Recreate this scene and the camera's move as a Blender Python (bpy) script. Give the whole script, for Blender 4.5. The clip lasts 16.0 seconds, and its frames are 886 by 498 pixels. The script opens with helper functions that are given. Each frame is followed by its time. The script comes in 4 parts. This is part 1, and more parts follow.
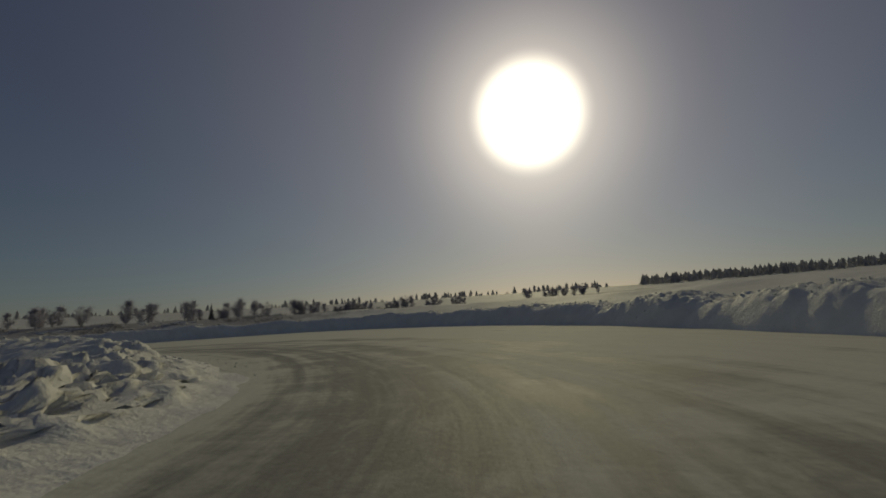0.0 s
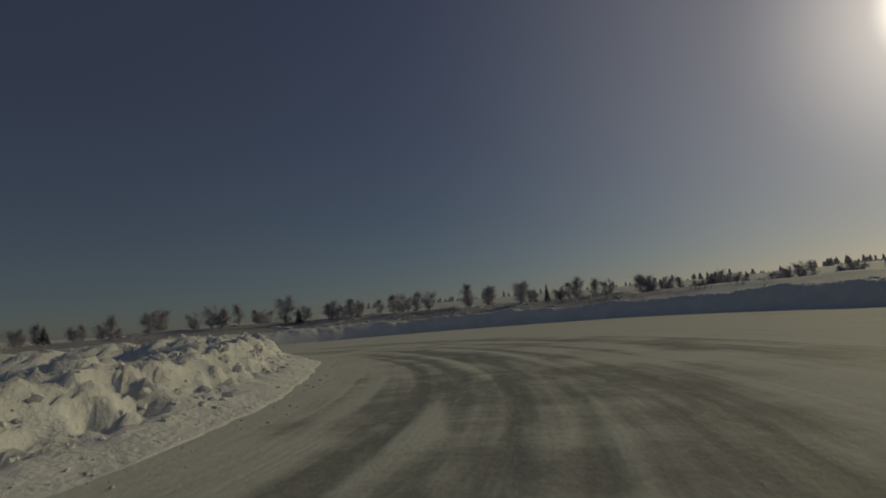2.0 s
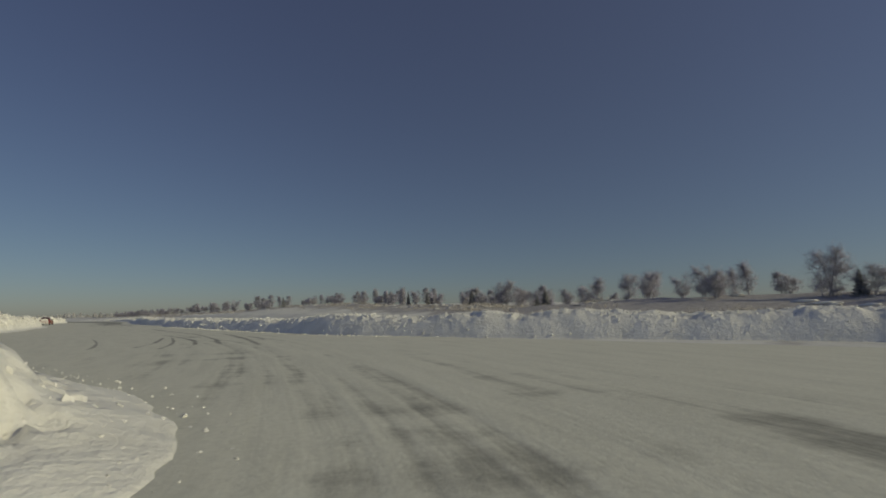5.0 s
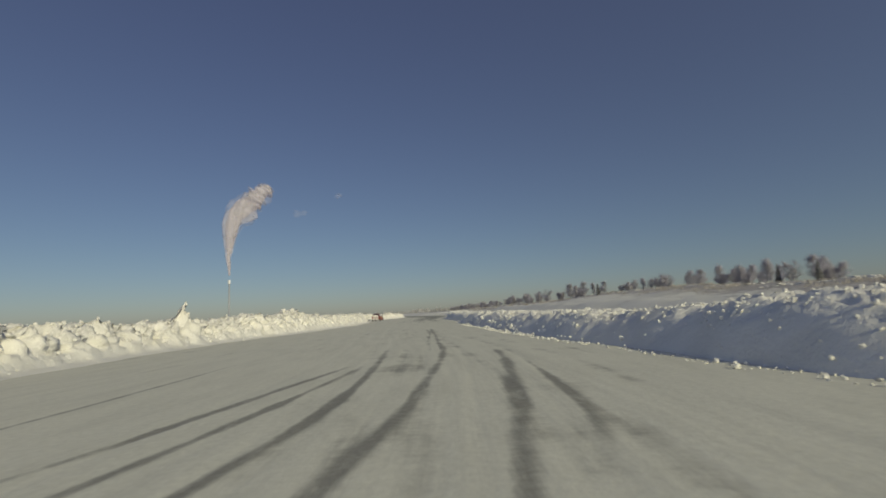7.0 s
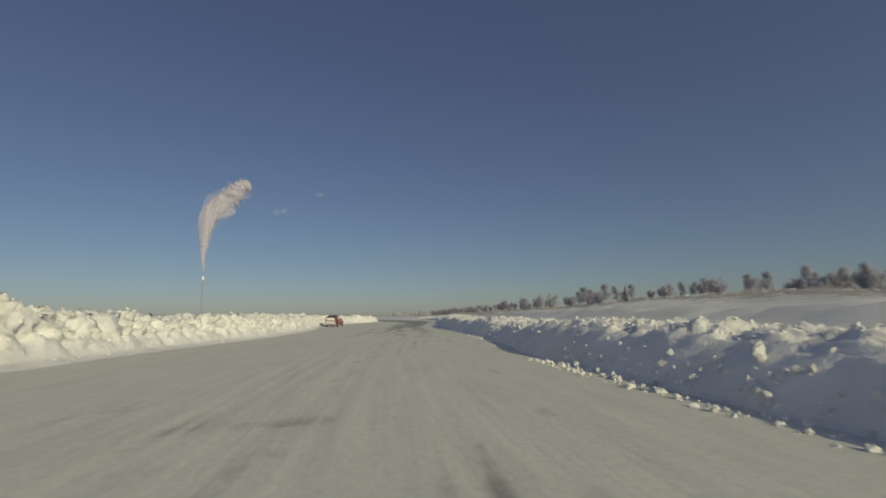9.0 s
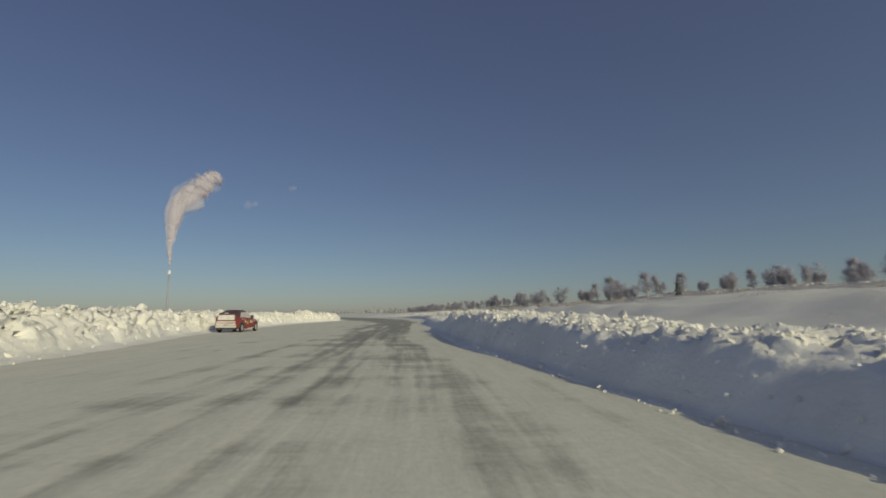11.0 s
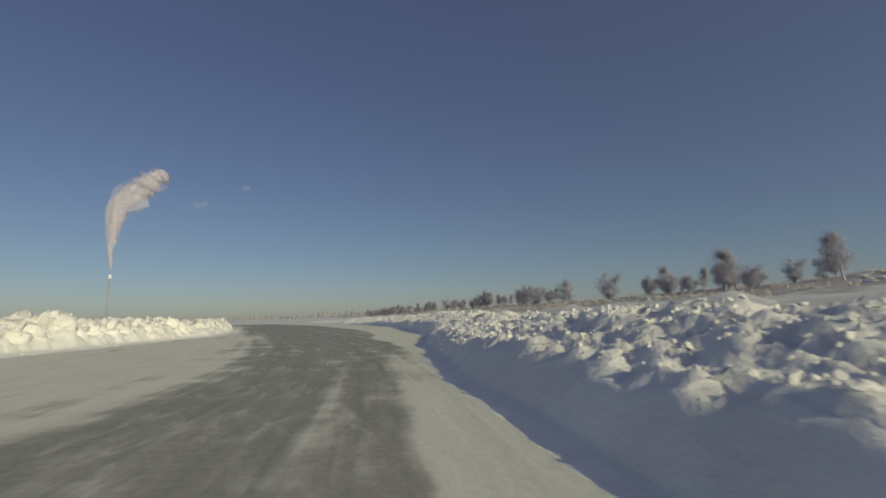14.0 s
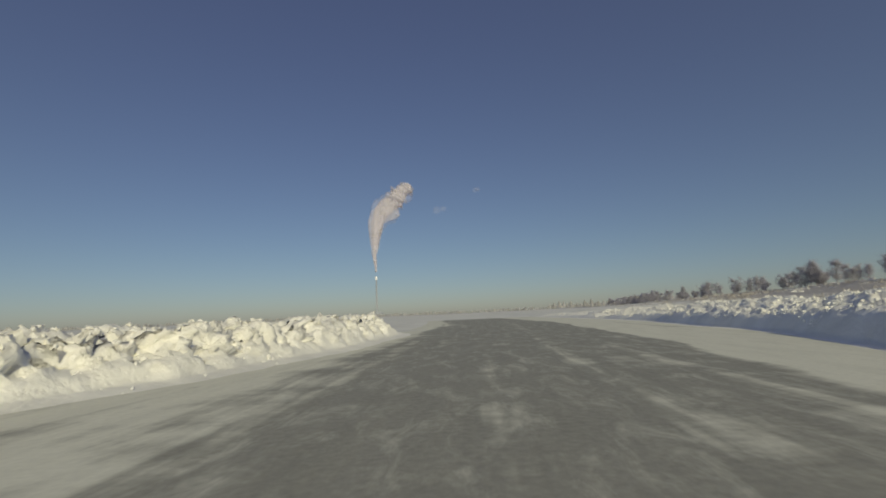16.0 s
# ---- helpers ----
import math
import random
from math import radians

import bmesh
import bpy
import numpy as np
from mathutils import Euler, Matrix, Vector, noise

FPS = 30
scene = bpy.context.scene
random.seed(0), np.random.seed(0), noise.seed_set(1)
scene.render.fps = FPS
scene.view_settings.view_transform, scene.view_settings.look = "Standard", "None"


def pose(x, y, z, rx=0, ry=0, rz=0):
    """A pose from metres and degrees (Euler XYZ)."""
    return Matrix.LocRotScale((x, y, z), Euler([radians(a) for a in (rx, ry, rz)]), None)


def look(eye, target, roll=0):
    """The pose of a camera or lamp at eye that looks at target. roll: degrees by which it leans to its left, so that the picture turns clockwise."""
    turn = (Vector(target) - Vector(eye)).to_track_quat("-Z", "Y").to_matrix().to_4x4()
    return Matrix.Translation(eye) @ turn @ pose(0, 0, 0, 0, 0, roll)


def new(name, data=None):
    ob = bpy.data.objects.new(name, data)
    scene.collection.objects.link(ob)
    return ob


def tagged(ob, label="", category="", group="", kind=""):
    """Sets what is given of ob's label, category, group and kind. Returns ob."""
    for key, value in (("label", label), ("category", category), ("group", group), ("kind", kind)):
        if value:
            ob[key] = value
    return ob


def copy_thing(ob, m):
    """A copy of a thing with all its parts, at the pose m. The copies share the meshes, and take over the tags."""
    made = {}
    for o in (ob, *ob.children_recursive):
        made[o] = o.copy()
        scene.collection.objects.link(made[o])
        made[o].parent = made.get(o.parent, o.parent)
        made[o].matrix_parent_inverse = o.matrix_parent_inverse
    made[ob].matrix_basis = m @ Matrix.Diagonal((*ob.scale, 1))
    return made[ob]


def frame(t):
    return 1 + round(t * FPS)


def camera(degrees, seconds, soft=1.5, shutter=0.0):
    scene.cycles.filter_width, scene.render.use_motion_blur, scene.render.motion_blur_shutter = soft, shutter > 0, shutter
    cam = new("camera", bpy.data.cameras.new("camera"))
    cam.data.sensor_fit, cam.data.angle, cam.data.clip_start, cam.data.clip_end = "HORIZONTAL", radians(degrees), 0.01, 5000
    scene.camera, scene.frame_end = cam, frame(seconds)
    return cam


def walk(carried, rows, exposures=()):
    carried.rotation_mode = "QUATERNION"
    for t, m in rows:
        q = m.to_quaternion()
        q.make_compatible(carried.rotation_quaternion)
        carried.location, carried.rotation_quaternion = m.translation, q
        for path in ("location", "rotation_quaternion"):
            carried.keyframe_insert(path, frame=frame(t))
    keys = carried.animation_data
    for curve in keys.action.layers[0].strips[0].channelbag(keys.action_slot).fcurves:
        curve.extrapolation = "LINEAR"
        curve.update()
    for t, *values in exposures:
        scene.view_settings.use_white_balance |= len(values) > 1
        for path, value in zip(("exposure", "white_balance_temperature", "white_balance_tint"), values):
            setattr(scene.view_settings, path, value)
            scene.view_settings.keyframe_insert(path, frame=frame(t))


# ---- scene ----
cam = camera(84.0, 16.0, soft=1.7, shutter=0.08)
PATH = [
    (0, (30.02, 17.62, 1.25), (33.60, 8.37, 2.54), -3.5),
    (0.5, (31.21, 14.03, 1.25), (36.16, 5.44, 2.55), -4.3),
    (1, (32.84, 10.67, 1.25), (39.41, 3.25, 2.57), -4.7),
    (1.5, (34.93, 7.27, 1.25), (42.70, 1.12, 2.58), -5.3),
    (2, (37.65, 4.11, 1.25), (46.32, -0.67, 2.63), -4.7),
    (2.5, (40.48, 1.01, 1.25), (49.84, -2.24, 2.62), -4.2),
    (3, (43.74, -1.26, 1.25), (53.51, -3.00, 2.55), -2.9),
    (3.5, (47.77, -3.44, 1.25), (57.69, -3.62, 2.49), -2.8),
    (4, (51.83, -4.43, 1.25), (61.60, -2.70, 2.49), -1.8),
    (4.2, (53.51, -4.41, 1.25), (63.08, -1.85, 2.58), -0.8),
    (4.5, (56.05, -4.42, 1.25), (65.28, -0.79, 2.55), -0.8),
    (5, (60.46, -3.48, 1.25), (68.94, 1.66, 2.55), -0.8),
    (5.5, (64.76, -0.70, 1.25), (72.28, 5.76, 2.54), -1),
    (5.8, (66.97, 2.14, 1.25), (73.81, 9.32, 2.54), -1.4),
    (6, (68.10, 4.40, 1.25), (74.46, 12.01, 2.54), -1.7),
    (6.3, (69.57, 7.49, 1.25), (75.20, 15.66, 2.52), -2.7),
    (6.5, (71.20, 9.35, 1.25), (76.43, 17.77, 2.56), -2.8),
    (6.8, (73.64, 12.59, 1.25), (78.14, 21.43, 2.54), -2.6),
    (7, (75.20, 15.04, 1.25), (79.23, 24.11, 2.52), -2.8),
    (7.3, (77.34, 19.06, 1.25), (80.95, 28.30, 2.50), -2.6),
    (7.5, (78.67, 21.90, 1.25), (81.92, 31.27, 2.53), -2.7),
    (8, (81.57, 29.47, 1.25), (84.71, 38.89, 2.44), -2.0),
    (8.5, (84.37, 37.83, 1.25), (87.77, 47.15, 2.51), -1.7),
    (9, (87.33, 46.52, 1.25), (91.71, 55.41, 2.60), -0.9),
    (9.5, (90.32, 55.00, 1.25), (95.38, 63.53, 2.51), -1.2),
    (9.7, (91.46, 58.25, 1.25), (96.85, 66.56, 2.62), -0.5),
    (10, (93.25, 62.97, 1.25), (98.55, 71.34, 2.57), -0.4),
    (10.5, (96.56, 70.40, 1.25), (101.50, 78.99, 2.55), -0.3),
    (11, (100.08, 77.48, 1.25), (104.91, 86.14, 2.54), -0.5),
    (11.5, (103.54, 84.42, 1.25), (108.34, 93.10, 2.54), -0.9),
    (11.8, (105.52, 88.60, 1.25), (110.11, 97.39, 2.52), -1.3),
    (12, (106.81, 91.41, 1.25), (110.98, 100.41, 2.53), -0.8),
    (12.5, (110.08, 98.66, 1.25), (114.38, 107.59, 2.54), -0.2),
    (13, (113.37, 106.34, 1.25), (118.00, 115.11, 2.51), -0.7),
    (13.3, (115.49, 111.06, 1.25), (120.51, 119.61, 2.54), -0.8),
    (13.5, (116.99, 114.24, 1.25), (122.29, 122.62, 2.55), -0.9),
    (13.8, (119.33, 119.07, 1.25), (124.89, 127.27, 2.57), -1.0),
    (14, (120.90, 122.30, 1.25), (126.43, 130.52, 2.59), -1.2),
    (14.5, (124.69, 130.37, 1.25), (129.22, 139.19, 2.58), -1.3),
    (15, (128.07, 138.30, 1.25), (131.03, 147.77, 2.51), -1.8),
    (15.5, (130.51, 146.04, 1.25), (132.38, 155.78, 2.51), -1.6),
    (16, (132.10, 153.53, 1.25), (133.38, 163.36, 2.56), -2.5),
]
EXPOSURE = [(0.0, -1.72, 7200, 9), (1.5, -1.75, 7200, 9), (2.5, -1.48, 7000, 10.5), (3.5, -1.1, 6650, 11.5), (4.2, -0.92, 6600, 11.5), (6.3, -0.32, 6650, 11.5), (9.7, -0.32, 6650, 11.5), (11.8, -0.22, 6650, 11.5), (16.0, -0.2, 6650, 11.5)]
walk(cam, [(t, look(eye, target, roll)) for t, eye, target, roll in PATH], EXPOSURE)

# ---- light ----
SUN_AZ, SUN_EL = radians(170.2), radians(21.7)      # azimuth clockwise from +y
SUN_DIR = Vector((math.sin(SUN_AZ) * math.cos(SUN_EL), math.cos(SUN_AZ) * math.cos(SUN_EL), math.sin(SUN_EL)))


def build_world():
    world = bpy.data.worlds.new("winter_sky")
    scene.world = world
    world.use_nodes = True
    nt = world.node_tree
    nt.nodes.clear()
    n, l = nt.nodes.new, nt.links.new
    sky = n("ShaderNodeTexSky")
    sky.sky_type = "NISHITA"
    sky.sun_disc = False
    sky.sun_elevation, sky.sun_rotation = SUN_EL, SUN_AZ
    sky.altitude, sky.air_density, sky.dust_density, sky.ozone_density = 150, 0.9, 0.5, 5.0
    base = n("ShaderNodeBackground")
    base.inputs["Strength"].default_value = 0.062
    tint = n("ShaderNodeMix")
    tint.data_type, tint.blend_type = "RGBA", "MULTIPLY"
    tint.inputs[0].default_value = 1.0
    where = n("ShaderNodeTexCoord")
    split = n("ShaderNodeSeparateXYZ")
    up = n("ShaderNodeMapRange")
    up.inputs[1].default_value, up.inputs[2].default_value = 0.12, 0.62
    hue = n("ShaderNodeMix")
    hue.data_type = "RGBA"
    hue.inputs[6].default_value, hue.inputs[7].default_value = (1.07, 0.985, 0.90, 1), (1.12, 0.95, 1.06, 1)
    l(where.outputs["Generated"], split.inputs[0])
    l(split.outputs["Z"], up.inputs[0])
    l(up.outputs[0], hue.inputs[0])
    l(hue.outputs[2], tint.inputs[7])
    haze = n("ShaderNodeHueSaturation")
    haze.inputs["Saturation"].default_value = 0.92
    l(sky.outputs[0], haze.inputs["Color"])
    l(haze.outputs[0], tint.inputs[6])
    l(tint.outputs[2], base.inputs["Color"])
    # the sun's own glare in the frosty air
    co = n("ShaderNodeTexCoord")
    dot = n("ShaderNodeVectorMath")
    dot.operation = "DOT_PRODUCT"
    dot.inputs[1].default_value = SUN_DIR
    l(co.outputs["Generated"], dot.inputs[0])
    ang = n("ShaderNodeMath")
    ang.operation = "ARCCOSINE"
    l(dot.outputs["Value"], ang.inputs[0])

    def ramp(a, b, strength, power):
        m = n("ShaderNodeMapRange")
        m.inputs[1].default_value, m.inputs[2].default_value = radians(a), radians(b)
        m.inputs[3].default_value, m.inputs[4].default_value = 1.0, 0.0
        l(ang.outputs[0], m.inputs[0])
        p = n("ShaderNodeMath")
        p.operation = "POWER"
        p.inputs[1].default_value = power
        l(m.outputs[0], p.inputs[0])
        s = n("ShaderNodeMath")
        s.operation = "MULTIPLY"
        s.inputs[1].default_value = strength
        l(p.outputs[0], s.inputs[0])
        return s
    core, halo, veil = ramp(4.7, 7.3, 3.4, 2.0), ramp(4.5, 19.0, 1.35, 2.3), ramp(0.0, 58.0, 0.55, 2.2)
    wide = ramp(70.0, 168.0, 0.052, 0.9)
    add = n("ShaderNodeMath")
    add2 = n("ShaderNodeMath")
    l(core.outputs[0], add.inputs[0])
    l(halo.outputs[0], add.inputs[1])
    l(add.outputs[0], add2.inputs[0])
    l(veil.outputs[0], add2.inputs[1])
    glare = n("ShaderNodeBackground")
    glare.inputs["Color"].default_value = (1.0, 0.95, 0.82, 1)
    l(add2.outputs[0], glare.inputs["Strength"])
    air = n("ShaderNodeBackground")
    air.inputs["Color"].default_value = (0.72, 0.84, 1.0, 1)
    l(wide.outputs[0], air.inputs["Strength"])
    most = n("ShaderNodeAddShader")
    both = n("ShaderNodeAddShader")
    out = n("ShaderNodeOutputWorld")
    l(base.outputs[0], both.inputs[0])
    l(glare.outputs[0], both.inputs[1])
    l(both.outputs[0], most.inputs[0])
    l(air.outputs[0], most.inputs[1])
    l(most.outputs[0], out.inputs["Surface"])


build_world()
sun = new("sun", bpy.data.lights.new("sun", "SUN"))
sun.data.energy, sun.data.angle, sun.data.color = 2.55, radians(0.6), (1.0, 0.935, 0.57)
sun.matrix_world = look(SUN_DIR * 100, (0, 0, 0))


# ---- materials ----
def material(name):
    m = bpy.data.materials.new(name)
    m.use_nodes = True
    return m, m.node_tree.nodes, m.node_tree.links.new, m.node_tree.nodes["Principled BSDF"]


def noise_tex(nodes, link, co, scale, detail=4.0, rough=0.55):
    t = nodes.new("ShaderNodeTexNoise")
    t.inputs["Scale"].default_value, t.inputs["Detail"].default_value, t.inputs["Roughness"].default_value = scale, detail, rough
    if co is not None:
        link(co, t.inputs["Vector"])
    return t.outputs["Fac"]


def ramp_node(nodes, link, fac, stops):
    r = nodes.new("ShaderNodeValToRGB")
    while len(r.color_ramp.elements) < len(stops):
        r.color_ramp.elements.new(0.5)
    for e, (p, c) in zip(r.color_ramp.elements, stops):
        e.position, e.color = p, (*c, 1)
    link(fac, r.inputs["Fac"])
    return r.outputs["Color"]


def mix_node(nodes, link, fac, a, b, kind="MIX"):
    m = nodes.new("ShaderNodeMix")
    m.data_type, m.blend_type = "RGBA", kind
    for sock, v in ((m.inputs[0], fac), (m.inputs[6], a), (m.inputs[7], b)):
        if isinstance(v, (int, float)):
            sock.default_value = v
        elif isinstance(v, tuple):
            sock.default_value = (*v, 1)
        else:
            link(v, sock)
    return m.outputs[2]


def bump_node(nodes, link, height, strength, distance, normal=None):
    b = nodes.new("ShaderNodeBump")
    b.inputs["Strength"].default_value, b.inputs["Distance"].default_value = strength, distance
    link(height, b.inputs["Height"])
    if normal is not None:
        link(normal, b.inputs["Normal"])
    return b.outputs["Normal"]


def snow_material(name, low, high, coarse, fine, bump):
    m, nd, lk, p = material(name)
    co = nd.new("ShaderNodeTexCoord").outputs["Object"]
    a, b = noise_tex(nd, lk, co, coarse, 5), noise_tex(nd, lk, co, fine, 6, 0.65)
    col = ramp_node(nd, lk, a, [(0.3, low), (0.65, high)])
    lk(col, p.inputs["Base Color"])
    p.inputs["Roughness"].default_value = 0.75
    p.inputs["Specular IOR Level"].default_value = 0.25
    n1 = bump_node(nd, lk, b, bump, 0.06)
    n2 = bump_node(nd, lk, a, bump * 0.6, 0.25, n1)
    lk(n2, p.inputs["Normal"])
    return m


def plain(name, color, rough=0.5, metal=0.0, vary=0.15, scale=6.0, bump=0.0):
    m, nd, lk, p = material(name)
    co = nd.new("ShaderNodeTexCoord").outputs["Object"]
    f = noise_tex(nd, lk, co, scale, 5)
    dark = tuple(c * (1 - vary) for c in color)
    light = tuple(min(1, c * (1 + vary)) for c in color)
    lk(ramp_node(nd, lk, f, [(0.3, dark), (0.7, light)]), p.inputs["Base Color"])
    p.inputs["Roughness"].default_value, p.inputs["Metallic"].default_value = rough, metal
    if bump:
        lk(bump_node(nd, lk, f, bump, 0.02), p.inputs["Normal"])
    return m


def ice_material():
    """Packed snow worn to dark polished ice in streaks along the track; the UV is metres along and across."""
    m, nd, lk, p = material("packed_snow_and_ice")
    uv = nd.new("ShaderNodeUVMap").outputs["UV"]
    wear = nd.new("ShaderNodeAttribute")
    wear.attribute_name = "wear"

    def stretched(along, across, detail=3.0, rough=0.5, turn=0.0):
        s = nd.new("ShaderNodeMapping")
        s.inputs["Scale"].default_value, s.inputs["Rotation"].default_value = (along, across, 1), (0, 0, turn)
        lk(uv, s.inputs["Vector"])
        return noise_tex(nd, lk, s.outputs["Vector"], 1.0, detail, rough)

    def math_node(op, a, b):
        k = nd.new("ShaderNodeMath")
        k.operation = op
        for sock, v in zip(k.inputs, (a, b)):
            if isinstance(v, (int, float)):
                sock.default_value = v
            else:
                lk(v, sock)
        return k.outputs[0]
    broad, streak, fine = stretched(0.03, 0.30, 4, 0.6), stretched(0.04, 1.0, 4, 0.6), stretched(0.10, 3.6, 3)
    drift = stretched(0.55, 0.20, 6, 0.65, 0.55)
    sum1 = math_node("ADD", math_node("MULTIPLY", broad, 0.8), math_node("MULTIPLY", streak, 1.5))
    sum2 = math_node("ADD", sum1, math_node("MULTIPLY", fine, 0.16))
    wisp = stretched(0.20, 0.85, 6, 0.6, 0.22)
    wisp.node.inputs["Distortion"].default_value = 0.9
    sum3 = math_node("ADD", math_node("ADD", sum2, math_node("MULTIPLY", drift, 1.25)), math_node("MULTIPLY", wisp, 0.9))
    lift = math_node("ADD", math_node("SUBTRACT", sum3, 2.57), math_node("MULTIPLY", wear.outputs["Fac"], 0.75))
    k = nd.new("ShaderNodeMapRange")
    k.interpolation_type = "SMOOTHSTEP"
    k.inputs[1].default_value, k.inputs[2].default_value = -0.04, 0.50
    lk(lift, k.inputs[0])
    mask = k.outputs[0]
    grain = noise_tex(nd, lk, nd.new("ShaderNodeTexCoord").outputs["Object"], 9.0, 6, 0.7)
    white = ramp_node(nd, lk, grain, [(0.25, (0.66, 0.65, 0.565)), (0.75, (0.80, 0.79, 0.69))])
    dark = ramp_node(nd, lk, grain, [(0.25, (0.26, 0.255, 0.225)), (0.8, (0.40, 0.39, 0.345))])
    # thin veils of blown snow lying across the ice
    blown = stretched(0.75, 2.1, 7, 0.68, 0.5)
    blown.node.inputs["Distortion"].default_value = 0.6
    v = nd.new("ShaderNodeMapRange")
    v.interpolation_type = "SMOOTHSTEP"
    v.inputs[1].default_value, v.inputs[2].default_value = 0.46, 0.80
    v.inputs[4].default_value = 0.65
    lk(blown, v.inputs[0])
    scoured = ramp_node(nd, lk, stretched(0.35, 1.6, 6, 0.65, -0.12), [(0.33, (0.91, 0.91, 0.91)), (0.56, (1.0, 1.0, 1.0))])
    veiled = mix_node(nd, lk, v.outputs[0], dark, white)
    lk(mix_node(nd, lk, 1.0, mix_node(nd, lk, mask, white, veiled), scoured, "MULTIPLY"), p.inputs["Base Color"])
    r = nd.new("ShaderNodeMapRange")
    r.inputs[3].default_value, r.inputs[4].default_value = 0.85, 0.68
    lk(mask, r.inputs[0])
    lk(r.outputs[0], p.inputs["Roughness"])
    p.inputs["Specular IOR Level"].default_value = 0.12
    n1 = bump_node(nd, lk, grain, 0.35, 0.03)
    n2 = bump_node(nd, lk, streak, 0.25, 0.10, n1)
    n3 = bump_node(nd, lk, fine, 0.15, 0.04, n2)
    lk(n3, p.inputs["Normal"])
    return m


def hill_material(name):
    """Windswept snow with bare patches of dry grass where the attribute lets them through."""
    m = snow_material(name, (0.68, 0.67, 0.63), (0.80, 0.79, 0.75), 0.22, 3.5, 0.55)
    nd, lk = m.node_tree.nodes, m.node_tree.links.new
    p = nd["Principled BSDF"]
    white = p.inputs["Base Color"].links[0].from_socket
    co = nd.new("ShaderNodeTexCoord").outputs["Object"]
    bare = nd.new("ShaderNodeAttribute")
    bare.attribute_name = "bare"
    mid, fine = noise_tex(nd, lk, co, 0.35, 6, 0.7), noise_tex(nd, lk, co, 2.2, 4, 0.6)
    k = nd.new("ShaderNodeMath")
    k.operation = "MULTIPLY_ADD"
    lk(bare.outputs["Fac"], k.inputs[0])
    k.inputs[1].default_value = 0.50
    lk(mid, k.inputs[2])
    r = nd.new("ShaderNodeMapRange")
    r.interpolation_type = "SMOOTHSTEP"
    r.inputs[1].default_value, r.inputs[2].default_value = 0.62, 0.86
    lk(k.outputs[0], r.inputs[0])
    # grass tones are raised to include the haze over the slope
    grass = ramp_node(nd, lk, fine, [(0.3, (0.34, 0.32, 0.32)), (0.7, (0.52, 0.495, 0.485))])
    lk(mix_node(nd, lk, r.outputs[0], white, grass), p.inputs["Base Color"])
    return m


SNOW = hill_material("snowfield")
BANK = snow_material("ploughed_snow", (0.80, 0.785, 0.735), (0.91, 0.895, 0.845), 0.9, 7.0, 0.75)
BLOCK = snow_material("snow_clod", (0.80, 0.785, 0.74), (0.91, 0.895, 0.85), 2.5, 12.0, 0.6)
ICE = ice_material()
# bark is lightened too, for the haze over the trees
BARK = plain("grey_birch_bark", (0.55, 0.55, 0.59), 0.9, vary=0.3, scale=3)
def let_through(m, share):
    """Mixes in translucency, which brightens backlit twigs, woods and steam."""
    nd, lk = m.node_tree.nodes, m.node_tree.links.new
    p, out = nd["Principled BSDF"], nd["Material Output"]
    t, x = nd.new("ShaderNodeBsdfTranslucent"), nd.new("ShaderNodeMixShader")
    lk(p.inputs["Base Color"].links[0].from_socket, t.inputs["Color"])
    x.inputs[0].default_value = share
    lk(p.outputs[0], x.inputs[1])
    lk(t.outputs[0], x.inputs[2])
    lk(x.outputs[0], out.inputs["Surface"])
    return m


# haze in front of the trees is put into these pale base colours
TWIG = plain("haze_pale_twigs", (0.70, 0.685, 0.75), 0.9, vary=0.2, scale=1.5)
WOODS = plain("haze_pale_woods", (0.58, 0.575, 0.58), 0.95, vary=0.2, scale=0.02)
NEEDLE = plain("haze_pale_spruce", (0.47, 0.475, 0.485), 0.9, vary=0.35, scale=2.0)
let_through(TWIG, 0.65)
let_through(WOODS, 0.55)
let_through(NEEDLE, 0.65)
# scrub colour lightened the same way, haze included
SCRUB = plain("dry_scrub", (0.40, 0.375, 0.36), 0.9, vary=0.35, scale=1.2)

# ---- plan: foot lines of the snow banks and the driven line ----
RIGHT = [(12, 40), (16, 26), (20, 14), (24, 3), (29, -7), (36.5, -18), (45.5, -26.5), (56.5, -31.5), (68, -31.5), (77.5, -26.5), (82.8, -18.5), (85.0, -9), (84.4, 0), (83.5, 9.5),
         (83.5, 18.5), (85.3, 25), (87.6, 33), (90.3, 41), (93.1, 48.5), (96.2, 58), (98.6, 64), (101.8, 71), (106.2, 82.3), (110.1, 93.1), (113.9, 102.1),
         (117.2, 109.1), (122.5, 120.75), (124.95, 126.3), (129.2, 135.1), (134.3, 143.7), (138.0, 149.1), (141.7, 158.8), (146, 168), (150, 180), (154, 195)]
EXTRA = 18.65      # metres by which the hairpin lengthens the outer bank
RIGHT += [(157, 215), (160, 245)]
LEFT = [(28, 36), (30.5, 26), (33.6, 19), (36.2, 13.2), (39.4, 8.4), (43.4, 4.8), (48.0, 2.2), (53, 0.2), (58, -0.75), (62, 0.1), (64.5, 3.7), (65.2, 9), (66.0, 15.5), (66.6, 21.6),
        (67.7, 28), (69.8, 36), (72.7, 44.6), (76.2, 52.8), (80.9, 61), (86, 72.2), (90.3, 81), (95.3, 93), (98.6, 104), (101.6, 114.5), (105.6, 124.5), (110.2, 135),
        (115, 145), (119.6, 152.3), (123.7, 159.3), (127.8, 167), (131.2, 177.5), (134, 190)]


